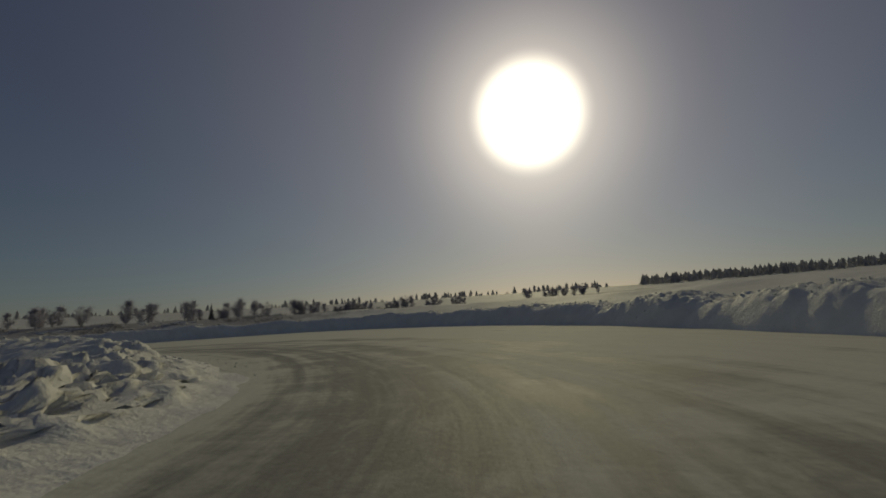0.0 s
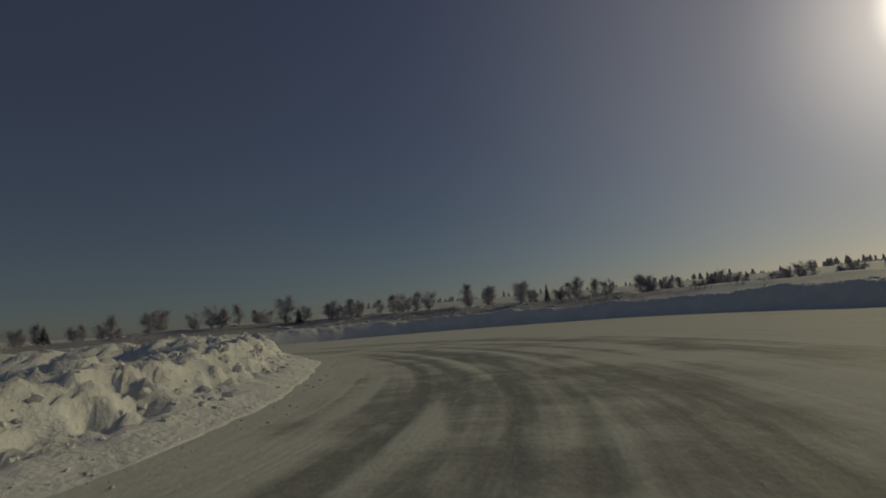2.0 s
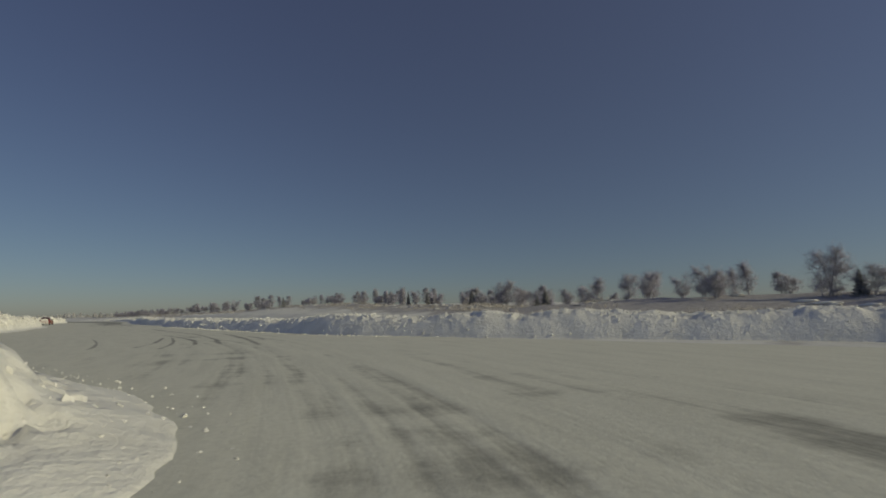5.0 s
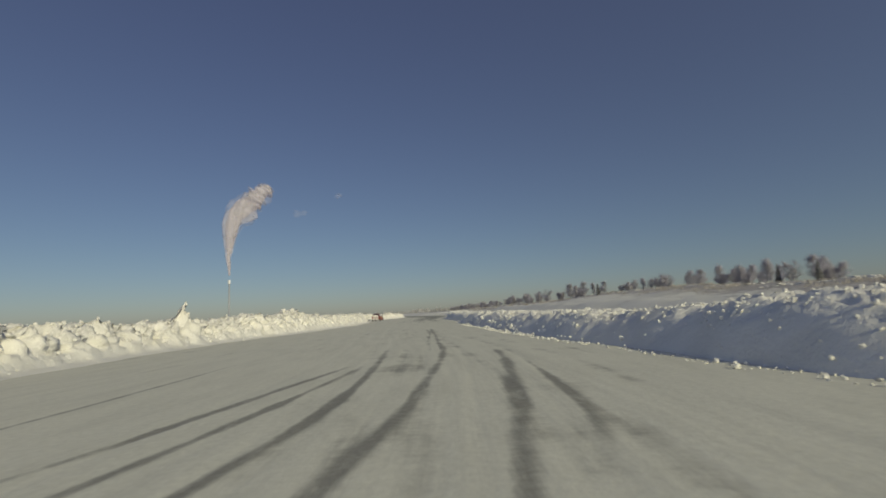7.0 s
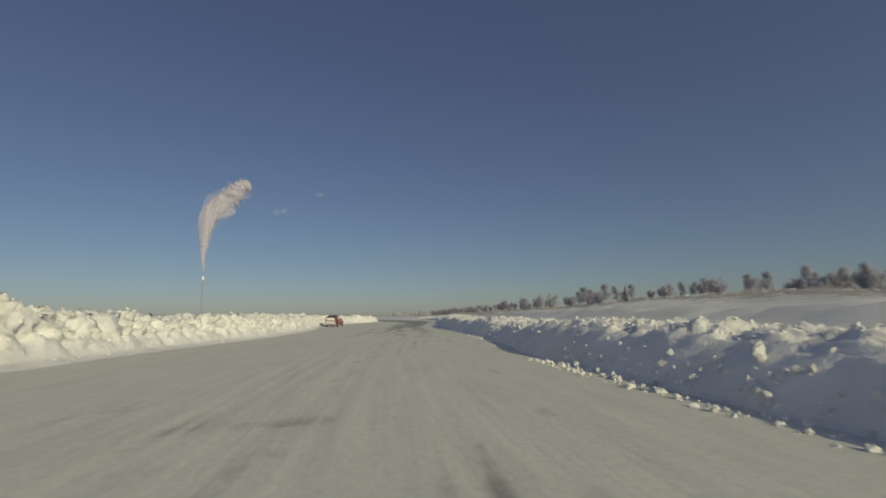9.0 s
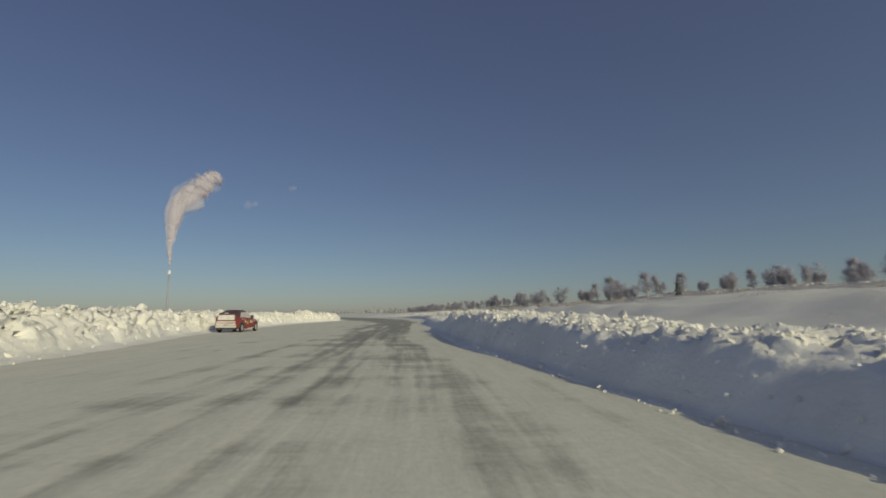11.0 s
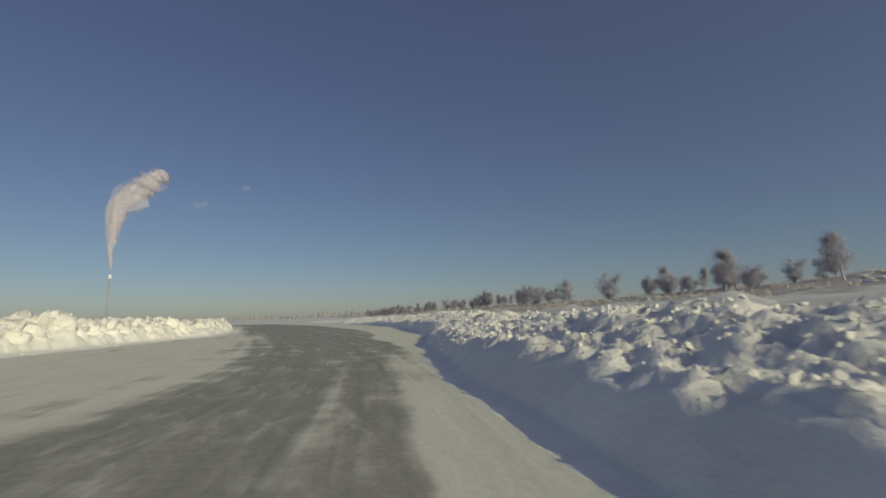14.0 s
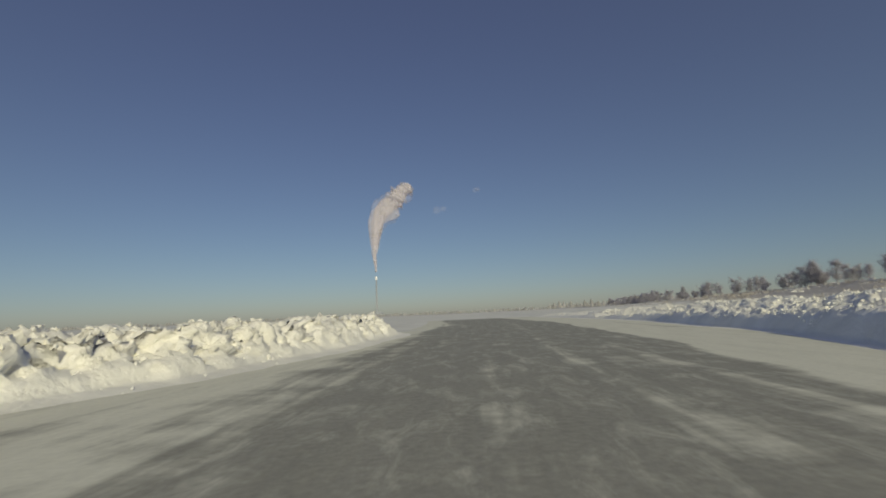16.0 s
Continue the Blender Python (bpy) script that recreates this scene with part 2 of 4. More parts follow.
def spline(points, step):
    """A smooth line through the points, with points at even steps."""
    p = np.array(points, float)
    p = np.vstack([2 * p[0] - p[1], p, 2 * p[-1] - p[-2]])
    out = []
    for a, b, c, d in zip(p, p[1:], p[2:], p[3:]):
        for t in np.linspace(0, 1, 24, endpoint=False):
            out.append(0.5 * (2 * b + (c - a) * t + (2 * a - 5 * b + 4 * c - d) * t**2 + (3 * b - a - 3 * c + d) * t**3))
    out = np.array(out + [p[-2]])
    s = np.r_[0, np.cumsum(np.hypot(*np.diff(out, axis=0).T))]
    k = np.linspace(0, s[-1], max(2, int(s[-1] / step)))
    return np.stack([np.interp(k, s, out[:, 0]), np.interp(k, s, out[:, 1])], 1), k


def away(points, line):
    """Signed distance of the points from a line: positive to its right. Also the place along it."""
    best, sign, where = np.full(len(points), 1e9), np.ones(len(points)), np.zeros(len(points))
    run = 0.0
    for a, b in zip(line, line[1:]):
        d = b - a
        n = math.hypot(*d)
        t = np.clip(((points - a) @ d) / n**2, 0, 1)
        off = points - (a + t[:, None] * d)
        dist = np.hypot(off[:, 0], off[:, 1])
        near = dist < best
        best[near] = dist[near]
        sign[near] = np.where(off[near, 0] * d[1] - off[near, 1] * d[0] > 0, 1, -1)
        where[near] = run + t[near] * n
        run += n
    return best * sign, where


def smooth(a, b, x):
    t = np.clip((np.asarray(x, float) - a) / (b - a), 0, 1)
    return t * t * (3 - 2 * t)


TREES = [(40, -150), (70, -120), (88, -95), (99, -60), (102, -38), (107, -20), (113, -2), (124, 12), (140, 32), (158, 52), (172, 78), (184, 98),
         (190, 120), (186, 145), (190, 170), (198, 195), (206, 230), (216, 270), (232, 330), (262, 420)]
right_line, _ = spline(RIGHT, 2.0)
left_line, _ = spline(LEFT, 2.0)
right_far = np.vstack([[(-20, 200), (0, 100)], right_line, [(168, 300), (190, 420), (260, 800)]])
DRIVE = [(17, 52), (22, 35)] + [eye[:2] for t, eye, target, roll in PATH if t % 1 == 0] + [(135, 168), (139, 186), (143, 205), (146, 228), (148, 250)]
drive_line, drive_run = spline(DRIVE, 0.18)


def terrain(x, y):
    """Height of the snow-covered land at arrays x, y; the track is at 0."""
    pts = np.stack([x, y], 1)
    dr, _ = away(pts, right_far)
    dl, _ = away(pts, left_line)
    dl = -dl
    beyond = smooth(185, 200, y)
    tall = np.interp(y, [-120, 0, 22, 60, 100, 140, 170, 200, 260, 330], [2.2, 2.0, 1.4, 2.6, 4.0, 4.5, 4.0, 3.5, 2.6, 1.3])
    hill = 0.5 * smooth(1.5, 5, dr) + tall * (0.12 * smooth(5, 14, dr) + 0.88 * np.clip((dr - 11) / np.interp(y, [-20, 12, 60], [13, 20, 41]), 0, 1) ** 1.15) + (3.2 - 2.4 * smooth(150, 220, y) + 4.5 * smooth(40, -120, y)) * smooth(50, 260, dr)
    hill *= 1 - 0.85 * smooth(350, 1500, y)
    plain_left = 0.35 * smooth(1.5, 5, dl) * (1 - beyond)
    rough = np.array([noise.fractal(Vector((a * 0.11, b * 0.11, 0)), 0.9, 2.1, 4) for a, b in zip(x, y)])
    lumps = np.array([noise.fractal(Vector((a * 0.45, b * 0.45, 5)), 0.8, 2.1, 3) for a, b in zip(x, y)])
    out = smooth(3, 8, np.maximum(dr, np.where(y < 190, dl, 0)))
    near = 1 - smooth(120, 400, np.hypot(x - 90, y - 70))
    hill += 0.6 * np.exp(-(((dr - 15 - 2 * rough) / 2.0) ** 2)) * smooth(20, 40, y) * smooth(175, 150, y) * (1 + 0.7 * lumps)
    z = hill * (dr > 0) + plain_left * (dl > 0) * (dr <= 0)
    return z + out * near * (0.22 * rough + 0.10 * lumps + 0.25 * rough * smooth(15, 40, dr)) - 0.04


def part(name, verts, faces, mat, parent=None, label="", flat=False):
    """One mesh object from lists, under parent where given."""
    me = bpy.data.meshes.new(name)
    me.from_pydata(verts, [], faces)
    if not flat:
        me.polygons.foreach_set("use_smooth", [True] * len(me.polygons))
    me.materials.append(mat)
    ob = new(name, me)
    if parent is not None:
        ob.parent = parent
    if label:
        tagged(ob, label)
    return ob


def grid_faces(rows, cols):
    i = np.arange((rows - 1) * cols).reshape(rows - 1, cols)[:, :-1].ravel()
    return np.stack([i, i + 1, i + cols + 1, i + cols], 1).tolist()


def reach(lo, hi, step, far):
    mid = list(np.arange(lo, hi + step, step))
    out, g = [], step
    v = hi
    while v < far:
        g *= 1.16
        v += g
        out.append(v)
    low, g, v = [], step, lo
    while v > -far:
        g *= 1.16
        v -= g
        low.append(v)
    return np.array(low[::-1] + mid + out)


def build_ground():
    xs, ys = reach(-5, 215, 1.4, 4700), reach(-100, 265, 1.4, 4700)
    gx, gy = np.meshgrid(xs, ys)
    z = terrain(gx.ravel(), gy.ravel())
    v = np.stack([gx.ravel(), gy.ravel(), z], 1)
    ob = part("ground", v.tolist(), [f[::1] for f in grid_faces(len(ys), len(xs))], SNOW)
    line, _ = spline(TREES, 6.0)
    d, _ = away(np.stack([gx.ravel(), gy.ravel()], 1), line)
    attr = ob.data.attributes.new("bare", "FLOAT", "POINT")
    attr.data.foreach_set("value", np.exp(-(((d + 8) / 17.0) ** 2)))
    tagged(ob, "windswept snow-covered plain and low hillside", "ground", kind="structure")


def tyre_lines():
    """Lines of earlier laps: for each a function of metres along the track that gives metres across."""
    rnd = random.Random(12)
    out = []
    for k in range(15):
        home, wide, seed, s0 = rnd.gauss(-1.2, 1.6), rnd.uniform(-4.5, 4.5), rnd.uniform(0, 90), rnd.uniform(-40, 60)
        out.append((home, wide, seed, s0, rnd.uniform(0.09, 0.15), rnd.uniform(0.45, 1.0)))
    return out


# single wheel marks swept across the exit of the hairpin: half width, depth, places
MARKS = [(0.16, 0.75, [(72.5, 12.2), (75.2, 15.2), (77.6, 18.9), (80.9, 24.6), (83.4, 29.8), (84.6, 34.0)]),
         (0.13, 0.75, [(72.6, 14.3), (75.6, 18.6), (77.9, 22.4), (81.4, 29.4), (84.4, 37.0)]),
         (0.11, 0.9, [(70.9, 14.4), (73.7, 17.6), (76.5, 22.2), (78.8, 27.7), (81.3, 34.5)]),
         (0.11, 0.9, [(69.6, 16.4), (71.7, 18.6), (74.1, 21.5), (79.2, 29.5)]),
         (0.09, 0.9, [(68.9, 17.3), (71.0, 20.6), (73.6, 26.2), (76.2, 33.0)]),
         (0.09, 0.9, [(70.3, 15.3), (72.7, 18.0), (75.3, 21.9), (78.9, 28.4)]),
         (0.09, 0.5, [(77.6, 17.4), (79.7, 20.9), (82.4, 26.5)]),
         (0.11, 0.5, [(78.9, 24.6), (81.3, 30.2), (82.8, 34.0), (83.8, 36.6), (86.6, 43.3), (89.2, 50.4), (92.0, 58.0)]),
         (0.10, 0.45, [(80.4, 26.6), (82.2, 31.4), (83.6, 35.0), (85.9, 40.8), (88.8, 48.4), (92.6, 57.0)]),
         (0.10, 0.8, [(57.6, -7.2), (61.7, -7.5), (65.2, -7.0), (67.9, -5.9), (70.2, -4.2)]),
         (0.12, 0.5, [(61.5, -11.4), (66.8, -10.9), (71.5, -8.4), (74.6, -4.6)]),
         (0.20, -0.6, [(41.5, 1.2), (46.6, -1.6), (52.2, -3.3), (58.0, -3.6), (63.2, -1.6)]),
         (0.16, -0.6, [(44.2, -2.4), (49.6, -4.6), (55.8, -5.6), (61.6, -4.8), (66.0, -2.0)])]


def mark_wear(x, y):
    """How much the wheel marks bare, or the loose ridges between them cover, the ice at arrays x, y."""
    out, pts = np.zeros(len(x)), np.stack([x, y], 1)
    for half, depth, places in MARKS:
        line, run = spline(places, 0.8)
        near = (x > line[:, 0].min() - 1) & (x < line[:, 0].max() + 1) & (y > line[:, 1].min() - 1) & (y < line[:, 1].max() + 1)
        d, s = away(pts[near], line)
        ends = smooth(0, 0.3 * run[-1], s) * smooth(0, 0.3 * run[-1], run[-1] - s)
        out[near] += depth * ends * np.exp(-((d / half) ** 2))
    return out


def build_road():
    """The track: a strip along the driven line from bank foot to bank foot."""
    # closer rows where single wheel marks are told apart
    near = ((drive_line[:, 0] > 67) & (drive_line[:, 0] < 92) & (drive_line[:, 1] > 8) & (drive_line[:, 1] < 54)) | ((drive_line[:, 0] > 54) & (drive_line[:, 0] < 68) & (drive_line[:, 1] < 5))
    rows = [i for i in range(len(drive_line)) if near[i] or i % 3 == 0]
    p, along_run = drive_line[rows], drive_run[rows]
    d = np.gradient(p, axis=0)
    d /= np.hypot(d[:, 0], d[:, 1])[:, None]
    rt = np.stack([d[:, 1], -d[:, 0]], 1)
    wr = np.abs(away(p, right_line)[0]) + 0.9
    wl = np.where(p[:, 1] < 188, np.abs(away(p, left_line)[0]) + 0.9, 7.0)
    wl = np.minimum(wl, 17)
    cols = 400
    lines = tyre_lines()
    verts, uv, wear = [], [], []
    for i in range(len(p)):
        s, (px, py) = along_run[i], p[i]
        # how far the wheels have worn the snow to ice, by stretches of the lap
        lap = np.interp(py, [30, 60, 85, 100, 125, 160], [0.09, 0.0, 0.28, 0.72, 0.92, 1.08])
        if py <= 30 and px < 76:
            lap = np.interp(px, [24, 32, 40, 56, 63, 68, 76], [0.42, 0.52, 0.56, 0.52, 0.32, 0.10, 0.05])
        loose = float(np.interp(py, [-5, 35, 70, 110], [1.0, 1.0, 0.35, 0.2])) if px > 40 else 0.9
        us = -wl[i] + (wl[i] + wr[i]) * np.linspace(0, 1, cols)
        edge = smooth(0.8, 3.0, wr[i] - us) * smooth(0.8, 3.4, wl[i] + us)
        if px > 70 and py > 30:
            hi, lo = np.interp(py, [60, 85, 98, 118, 128, 138, 145, 152, 160, 170], [3.0, 1.5, 0.1, 0.3, 0.8, 1.5, 2.5, 3.1, 5.0, 6.5]), np.interp(py, [85, 98, 145, 160], [-5, -4.2, -3.6, -4.5])
        else:
            hi, lo = (6.5, -4.2) if px < 66 else (float(np.interp(px, [66, 78], [6.5, 1.9])), -3.5)
        wob = 0.5 * noise.fractal(Vector((s * 0.12, 7.7, 0)), 0.8, 2, 3)
        lane = smooth(-0.35, 0.35, hi + wob - us) * smooth(-3.4, 2.2, us - lo - wob)
        amount = edge * lap * ((0.02 if py > 88 else 0.16) + 1.0 * lane)
        groove = np.zeros(cols)
        fresh = float(np.interp(py, [20, 45, 62, 90], [0.32, 0.24, 0.22, 0.25])) if px > 60 else 0.4
        for home, wide, seed, s0, half, depth in lines:
            c = home + wide * loose * (0.5 + 0.7 * noise.noise(Vector((s * 0.021, seed, 0)))) + 0.5 * noise.noise(Vector((s * 0.06, seed, 4)))
            on = 0.5 + 0.8 * noise.noise(Vector((s * 0.035, seed, 8)))
            for axle in (-0.72, 0.72):
                groove += max(0.0, on) * depth * np.exp(-(((us - c - axle) / half) ** 2))
        groove = np.minimum(groove, 1.0) * edge
        xy = p[i] + rt[i] * us[:, None]
        swell = [0.010 * noise.fractal(Vector((s * 0.15, u * 0.9, 1)), 0.8, 2, 2) for u in us[::8]]
        verts.append(np.column_stack([xy, np.interp(us, us[::8], swell) - 0.010 * groove]))
        uv.append(np.column_stack([np.full(cols, s), us]))
        wear.append(amount + fresh * groove)
    verts, uv, wear = np.concatenate(verts), np.concatenate(uv), np.concatenate(wear)
    wear += 1.1 * mark_wear(verts[:, 0], verts[:, 1])
    ob = part("road", verts.tolist(), grid_faces(len(p), cols), ICE)
    ob.data.flip_normals()
    me = ob.data
    layer = me.uv_layers.new(name="UVMap")
    idx = np.empty(len(me.loops), int)
    me.loops.foreach_get("vertex_index", idx)
    layer.data.foreach_set("uv", uv[idx].ravel())
    attr = me.attributes.new("wear", "FLOAT", "POINT")
    attr.data.foreach_set("value", wear)
    tagged(ob, "ice racing track of packed snow worn to dark ice", "road", kind="structure")


def cell(x, y, z):
    """Height and nearness of a random block at a place."""
    dist, pts = noise.voronoi((x, y, z))
    h = noise.cell(pts[0] * 7.31)
    return h, dist[1] - dist[0]


MOUNDS = [(73.2, 47.4, 0.9, 0.55), (81.0, 67.6, 0.42, 3.4), (77.2, 59.6, 0.25, 2.0), (69.4, 40.6, 0.2, 1.6), (99.0, 109.5, 0.2, 2.2), (118.2, 153.5, 0.22, 2.4)]


def build_bank(name, points, side, crest, face, label, seed):
    """A ploughed bank along a foot line; side 1 lies to the right of it. crest and face: height and slope width along the line."""
    line, run = spline(points, 0.17)
    d = np.gradient(line, axis=0)
    d /= np.hypot(d[:, 0], d[:, 1])[:, None]
    out = np.stack([d[:, 1], -d[:, 0]], 1) * side
    us = np.r_[np.arange(-1.0, 0, 0.2), np.arange(0, 1.6, 0.075), np.arange(1.6, 3.2, 0.11), np.arange(3.2, 7.2, 0.4)]
    verts = []
    for i in range(len(line)):
        s = run[i] - (EXTRA if side > 0 else 0.0)
        top, wide = crest(s), face(s)
        sway = 0.5 * noise.fractal(Vector((s * 0.12, seed, 0)), 0.8, 2, 3)
        peak = 1 + 0.22 * noise.fractal(Vector((s * 0.23, seed, 9)), 0.8, 2, 3)
        fade = min(1, (run[-1] - run[i]) / 6.0)
        slump = float(smooth(104, 113, line[i][1]))
        drift = float(smooth(198, 222, s)) if side > 0 else 0.0      # blown snow fills the foot of the bank
        inner = float(smooth(36, 44, line[i][0]) * smooth(22, 10, line[i][1]))
        if side < 0:
            sway += 0.22 * noise.fractal(Vector((s * 0.9, seed, 6)), 0.8, 2, 3)
            peak += 0.16 * (1 - inner) * noise.fractal(Vector((s * 0.75, seed, 2)), 0.8, 2, 2)
        for u in us:
            x, y = line[i] + out[i] * (u + sway * 0.6)
            lean = min(max(u / wide, 0.0), 1.0)
            foot = drift * float(smooth(-0.75, 0.5, u))
            if side < 0:
                foot = 1.3 * (1 - inner) * float(smooth(-0.95, 0.35, u))
            prof = 0.08 * foot + (1 - 0.08 * foot) * (1 - (1 - lean) ** 1.7)
            if side > 0 and slump > 0:
                prof += slump * (0.60 * prof + 0.40 * float(smooth(wide * 0.7, 2.7, u)) - prof)
            if side < 0 and inner > 0:
                prof += inner * (0.44 * min(1.0, max(u, 0.0) / 1.6) + 0.56 * float(smooth(1.25, 2.2, u)) - prof)
            back = 1 - 0.75 * float(smooth(wide + 1.6, 7.0, u))
            on = prof * back
            if side < 0:
                on *= 1 + sum(a * math.exp(-((x - mx) ** 2 + (y - my) ** 2) / w**2) for mx, my, a, w in MOUNDS)
            h, gap = cell(x * 1.7, y * 1.7, 3.1 + seed)
            h2, gap2 = cell(x * 3.9, y * 3.9, 8.7 + seed)
            rim = float(smooth(wide * (0.05 if side < 0 and inner < 0.5 else 0.35), wide, u)) * (1 - float(smooth(3.6, 6.5, u)))
            clod = (0.20 if side < 0 else 0.09) * (h - 0.35) * min(1, gap * 5) * rim + (0.15 if side < 0 else 0.09) * (h2 - 0.4) * min(1, gap2 * 4) * (0.25 * on * (1 - inner) + rim)
            fine = (0.11 - 0.05 * inner if side < 0 else 0.07) * noise.fractal(Vector((x * 2.2, y * 2.2, seed)), 0.75, 2.1, 4) * on
            z = top * peak * on + (clod + fine) * fade
            if side < 0 and inner < 1:
                # blocks broken out of the face stand proud of it or leave hollows
                h3, gap3 = cell(x * 1.5, y * 1.5, z * 1.9 + seed)
                h4, gap4 = cell(x * 3.4, y * 3.4, z * 4.0 + seed)
                proud = (1 - inner) * fade * float(smooth(0.0, 0.35, u)) * (1 - float(smooth(1.2, 2.2, u)))
                shove = proud * (0.34 * (h3 - 0.45) * min(1, gap3 * 4) + 0.18 * (h4 - 0.45) * min(1, gap4 * 3.5))
                x, y = x - out[i][0] * shove, y - out[i][1] * shove
                z += 0.5 * shove * on
            verts.append((x, y, z * fade - (0.08 if prof == 0 or u > 6.9 else 0.01)))
    ob = part(name, verts, grid_faces(len(line), len(us)), BANK)
    if side > 0:
        ob.data.flip_normals()
    tagged(ob, label, "snow bank", kind="structure")
    return line, run, out


build_ground()
build_road()


def crest_right(s):
    return float(np.interp(s, [0, 60, 100, 130, 150, 190, 208, 218, 262, 280, 300, 330, 350, 370], [1.35, 1.45, 1.40, 1.25, 1.05, 0.95, 1.0, 1.2, 1.2, 1.4, 1.45, 1.05, 0.8, 0.5]))


def face_right(s):
    return float(np.interp(s, [0, 100, 125, 165, 185, 200, 216, 310, 340, 400], [1.5, 1.0, 1.5, 1.5, 1.2, 1.1, 0.85, 0.85, 1.6, 2.2]))


def crest_left(s):
    return float(np.interp(s, [0, 28, 40, 52, 62, 80, 95, 110, 130, 190, 220, 240], [0.7, 0.75, 0.95, 1.15, 1.25, 1.3, 1.4, 1.43, 1.45, 1.42, 1.32, 1.25]))


def face_left(s):
    return float(np.interp(s, [0, 35, 50, 68, 90, 200], [2.6, 1.7, 1.5, 1.6, 1.2, 1.1]))


right_bank = build_bank("snow_bank", RIGHT, 1, crest_right, face_right, "ploughed snow bank with a steep shaded face and crumbled top", 1.7)
left_bank = build_bank("snow_bank", LEFT, -1, crest_left, face_left, "sunlit ploughed snow bank with a broken lumpy crest", 4.2)


# ---- loose snow on the banks ----
def clod_mesh(name, seed, sub=2):
    """A broken lump of ploughed snow with worn corners and flat breaks; base at 0."""
    rnd = random.Random(seed)
    bm = bmesh.new()
    bmesh.ops.create_icosphere(bm, subdivisions=sub, radius=0.5)
    cuts = [(Vector((rnd.gauss(0, 1), rnd.gauss(0, 1), rnd.gauss(0, 0.8))).normalized(), rnd.uniform(0.17, 0.36)) for _ in range(13)]
    for v in bm.verts:
        for n, d in cuts:
            over = v.co.dot(n) - d
            if over > 0:
                v.co -= n * over * 0.97
        v.co *= 1 + 0.10 * noise.noise(v.co * 5 + Vector((seed, 0, 0)))
        v.co.z *= 0.85
    low = min(v.co.z for v in bm.verts)
    for v in bm.verts:
        v.co.z -= low
    me = bpy.data.meshes.new(name)
    bm.to_mesh(me)
    bm.free()
    me.materials.append(BLOCK)
    return me


CLODS = [clod_mesh("snow_block", k) for k in range(10)]


def bank_heights():
    """A lookup of the bank surfaces, for things that lie on them."""
    from mathutils.bvhtree import BVHTree
    verts, faces = [], []
    for ob in [o for o in scene.objects if o.name.startswith(("snow_bank", "road"))]:
        n = len(verts)
        verts += [v.co.copy() for v in ob.data.vertices]
        faces += [[n + i for i in p.vertices] for p in ob.data.polygons]
    return BVHTree.FromPolygons(verts, faces)


SURFACE = bank_heights()


def height_at(x, y):
    hit = SURFACE.ray_cast(Vector((x, y, 50)), Vector((0, 0, -1)))
    return hit[0].z if hit[0] is not None else 0.0


def scatter_blocks(bank, s0, s1, count, u_low, u_high, size, group, label, seed):
    line, run, out = bank
    rnd = random.Random(seed)
    s0, s1 = (s0 + EXTRA, s1 + EXTRA) if bank is right_bank else (s0, s1)
    for _ in range(count):
        i = min(len(run) - 1, int(np.searchsorted(run, rnd.uniform(s0, s1))))
        u = rnd.uniform(u_low, u_high)
        x, y = line[i] + out[i] * u
        k = size[0] + (size[1] - size[0]) * rnd.random() ** 2.2
        ob = new("snow_block", rnd.choice(CLODS))
        ob.matrix_world = pose(x, y, height_at(x, y) - 0.12 * k, rnd.uniform(-14, 14), rnd.uniform(-14, 14), rnd.uniform(0, 360)) @ Matrix.Diagonal(
            (k * rnd.uniform(0.8, 1.3), k * rnd.uniform(0.7, 1.1), k * rnd.uniform(0.75, 1.2), 1))
        tagged(ob, label, "snow block", group)


def rubble(bank, s0, s1, count, u_low, u_high, size, label, seed, sunk=0.1):
    """Crumbs of snow too many to count, one joined mesh."""
    line, run, out = bank
    rnd = random.Random(seed)
    s0, s1 = (s0 + EXTRA, s1 + EXTRA) if bank is right_bank else (s0, s1)
    shapes = []
    for k in range(6):
        me = clod_mesh("crumb", 40 + k, 1)
        shapes.append((np.array([v.co[:] for v in me.vertices]), [list(p.vertices) for p in me.polygons]))
        bpy.data.meshes.remove(me)
    verts, faces = [], []
    for _ in range(count):
        i = min(len(run) - 1, int(np.searchsorted(run, rnd.uniform(s0, s1))))
        spill = max(0.0, noise.fractal(Vector((run[i] * 0.22, seed * 0.1, 3)), 0.8, 2, 3) - 0.05)
        u = u_low - min(0.55, spill * 1.6) * (u_low > 0.4) + (u_high - u_low) * rnd.random()
        x, y = line[i] + out[i] * u
        k = size[0] + (size[1] - size[0]) * rnd.random() ** 2.5
        co, fs = rnd.choice(shapes)
        turn = np.array(Euler((rnd.uniform(-0.6, 0.6), rnd.uniform(-0.6, 0.6), rnd.uniform(0, 6.3))).to_matrix())
        n = len(verts)
        verts += (co * (k, k * rnd.uniform(0.6, 1), k * rnd.uniform(0.6, 1.1)) @ turn.T + (x, y, height_at(x, y) - sunk * k)).tolist()
        faces += [[n + a for a in f] for f in fs]
    ob = part("snow_rubble", verts, faces, BLOCK, flat=True)
    tagged(ob, label, "snow rubble", kind="stuff")


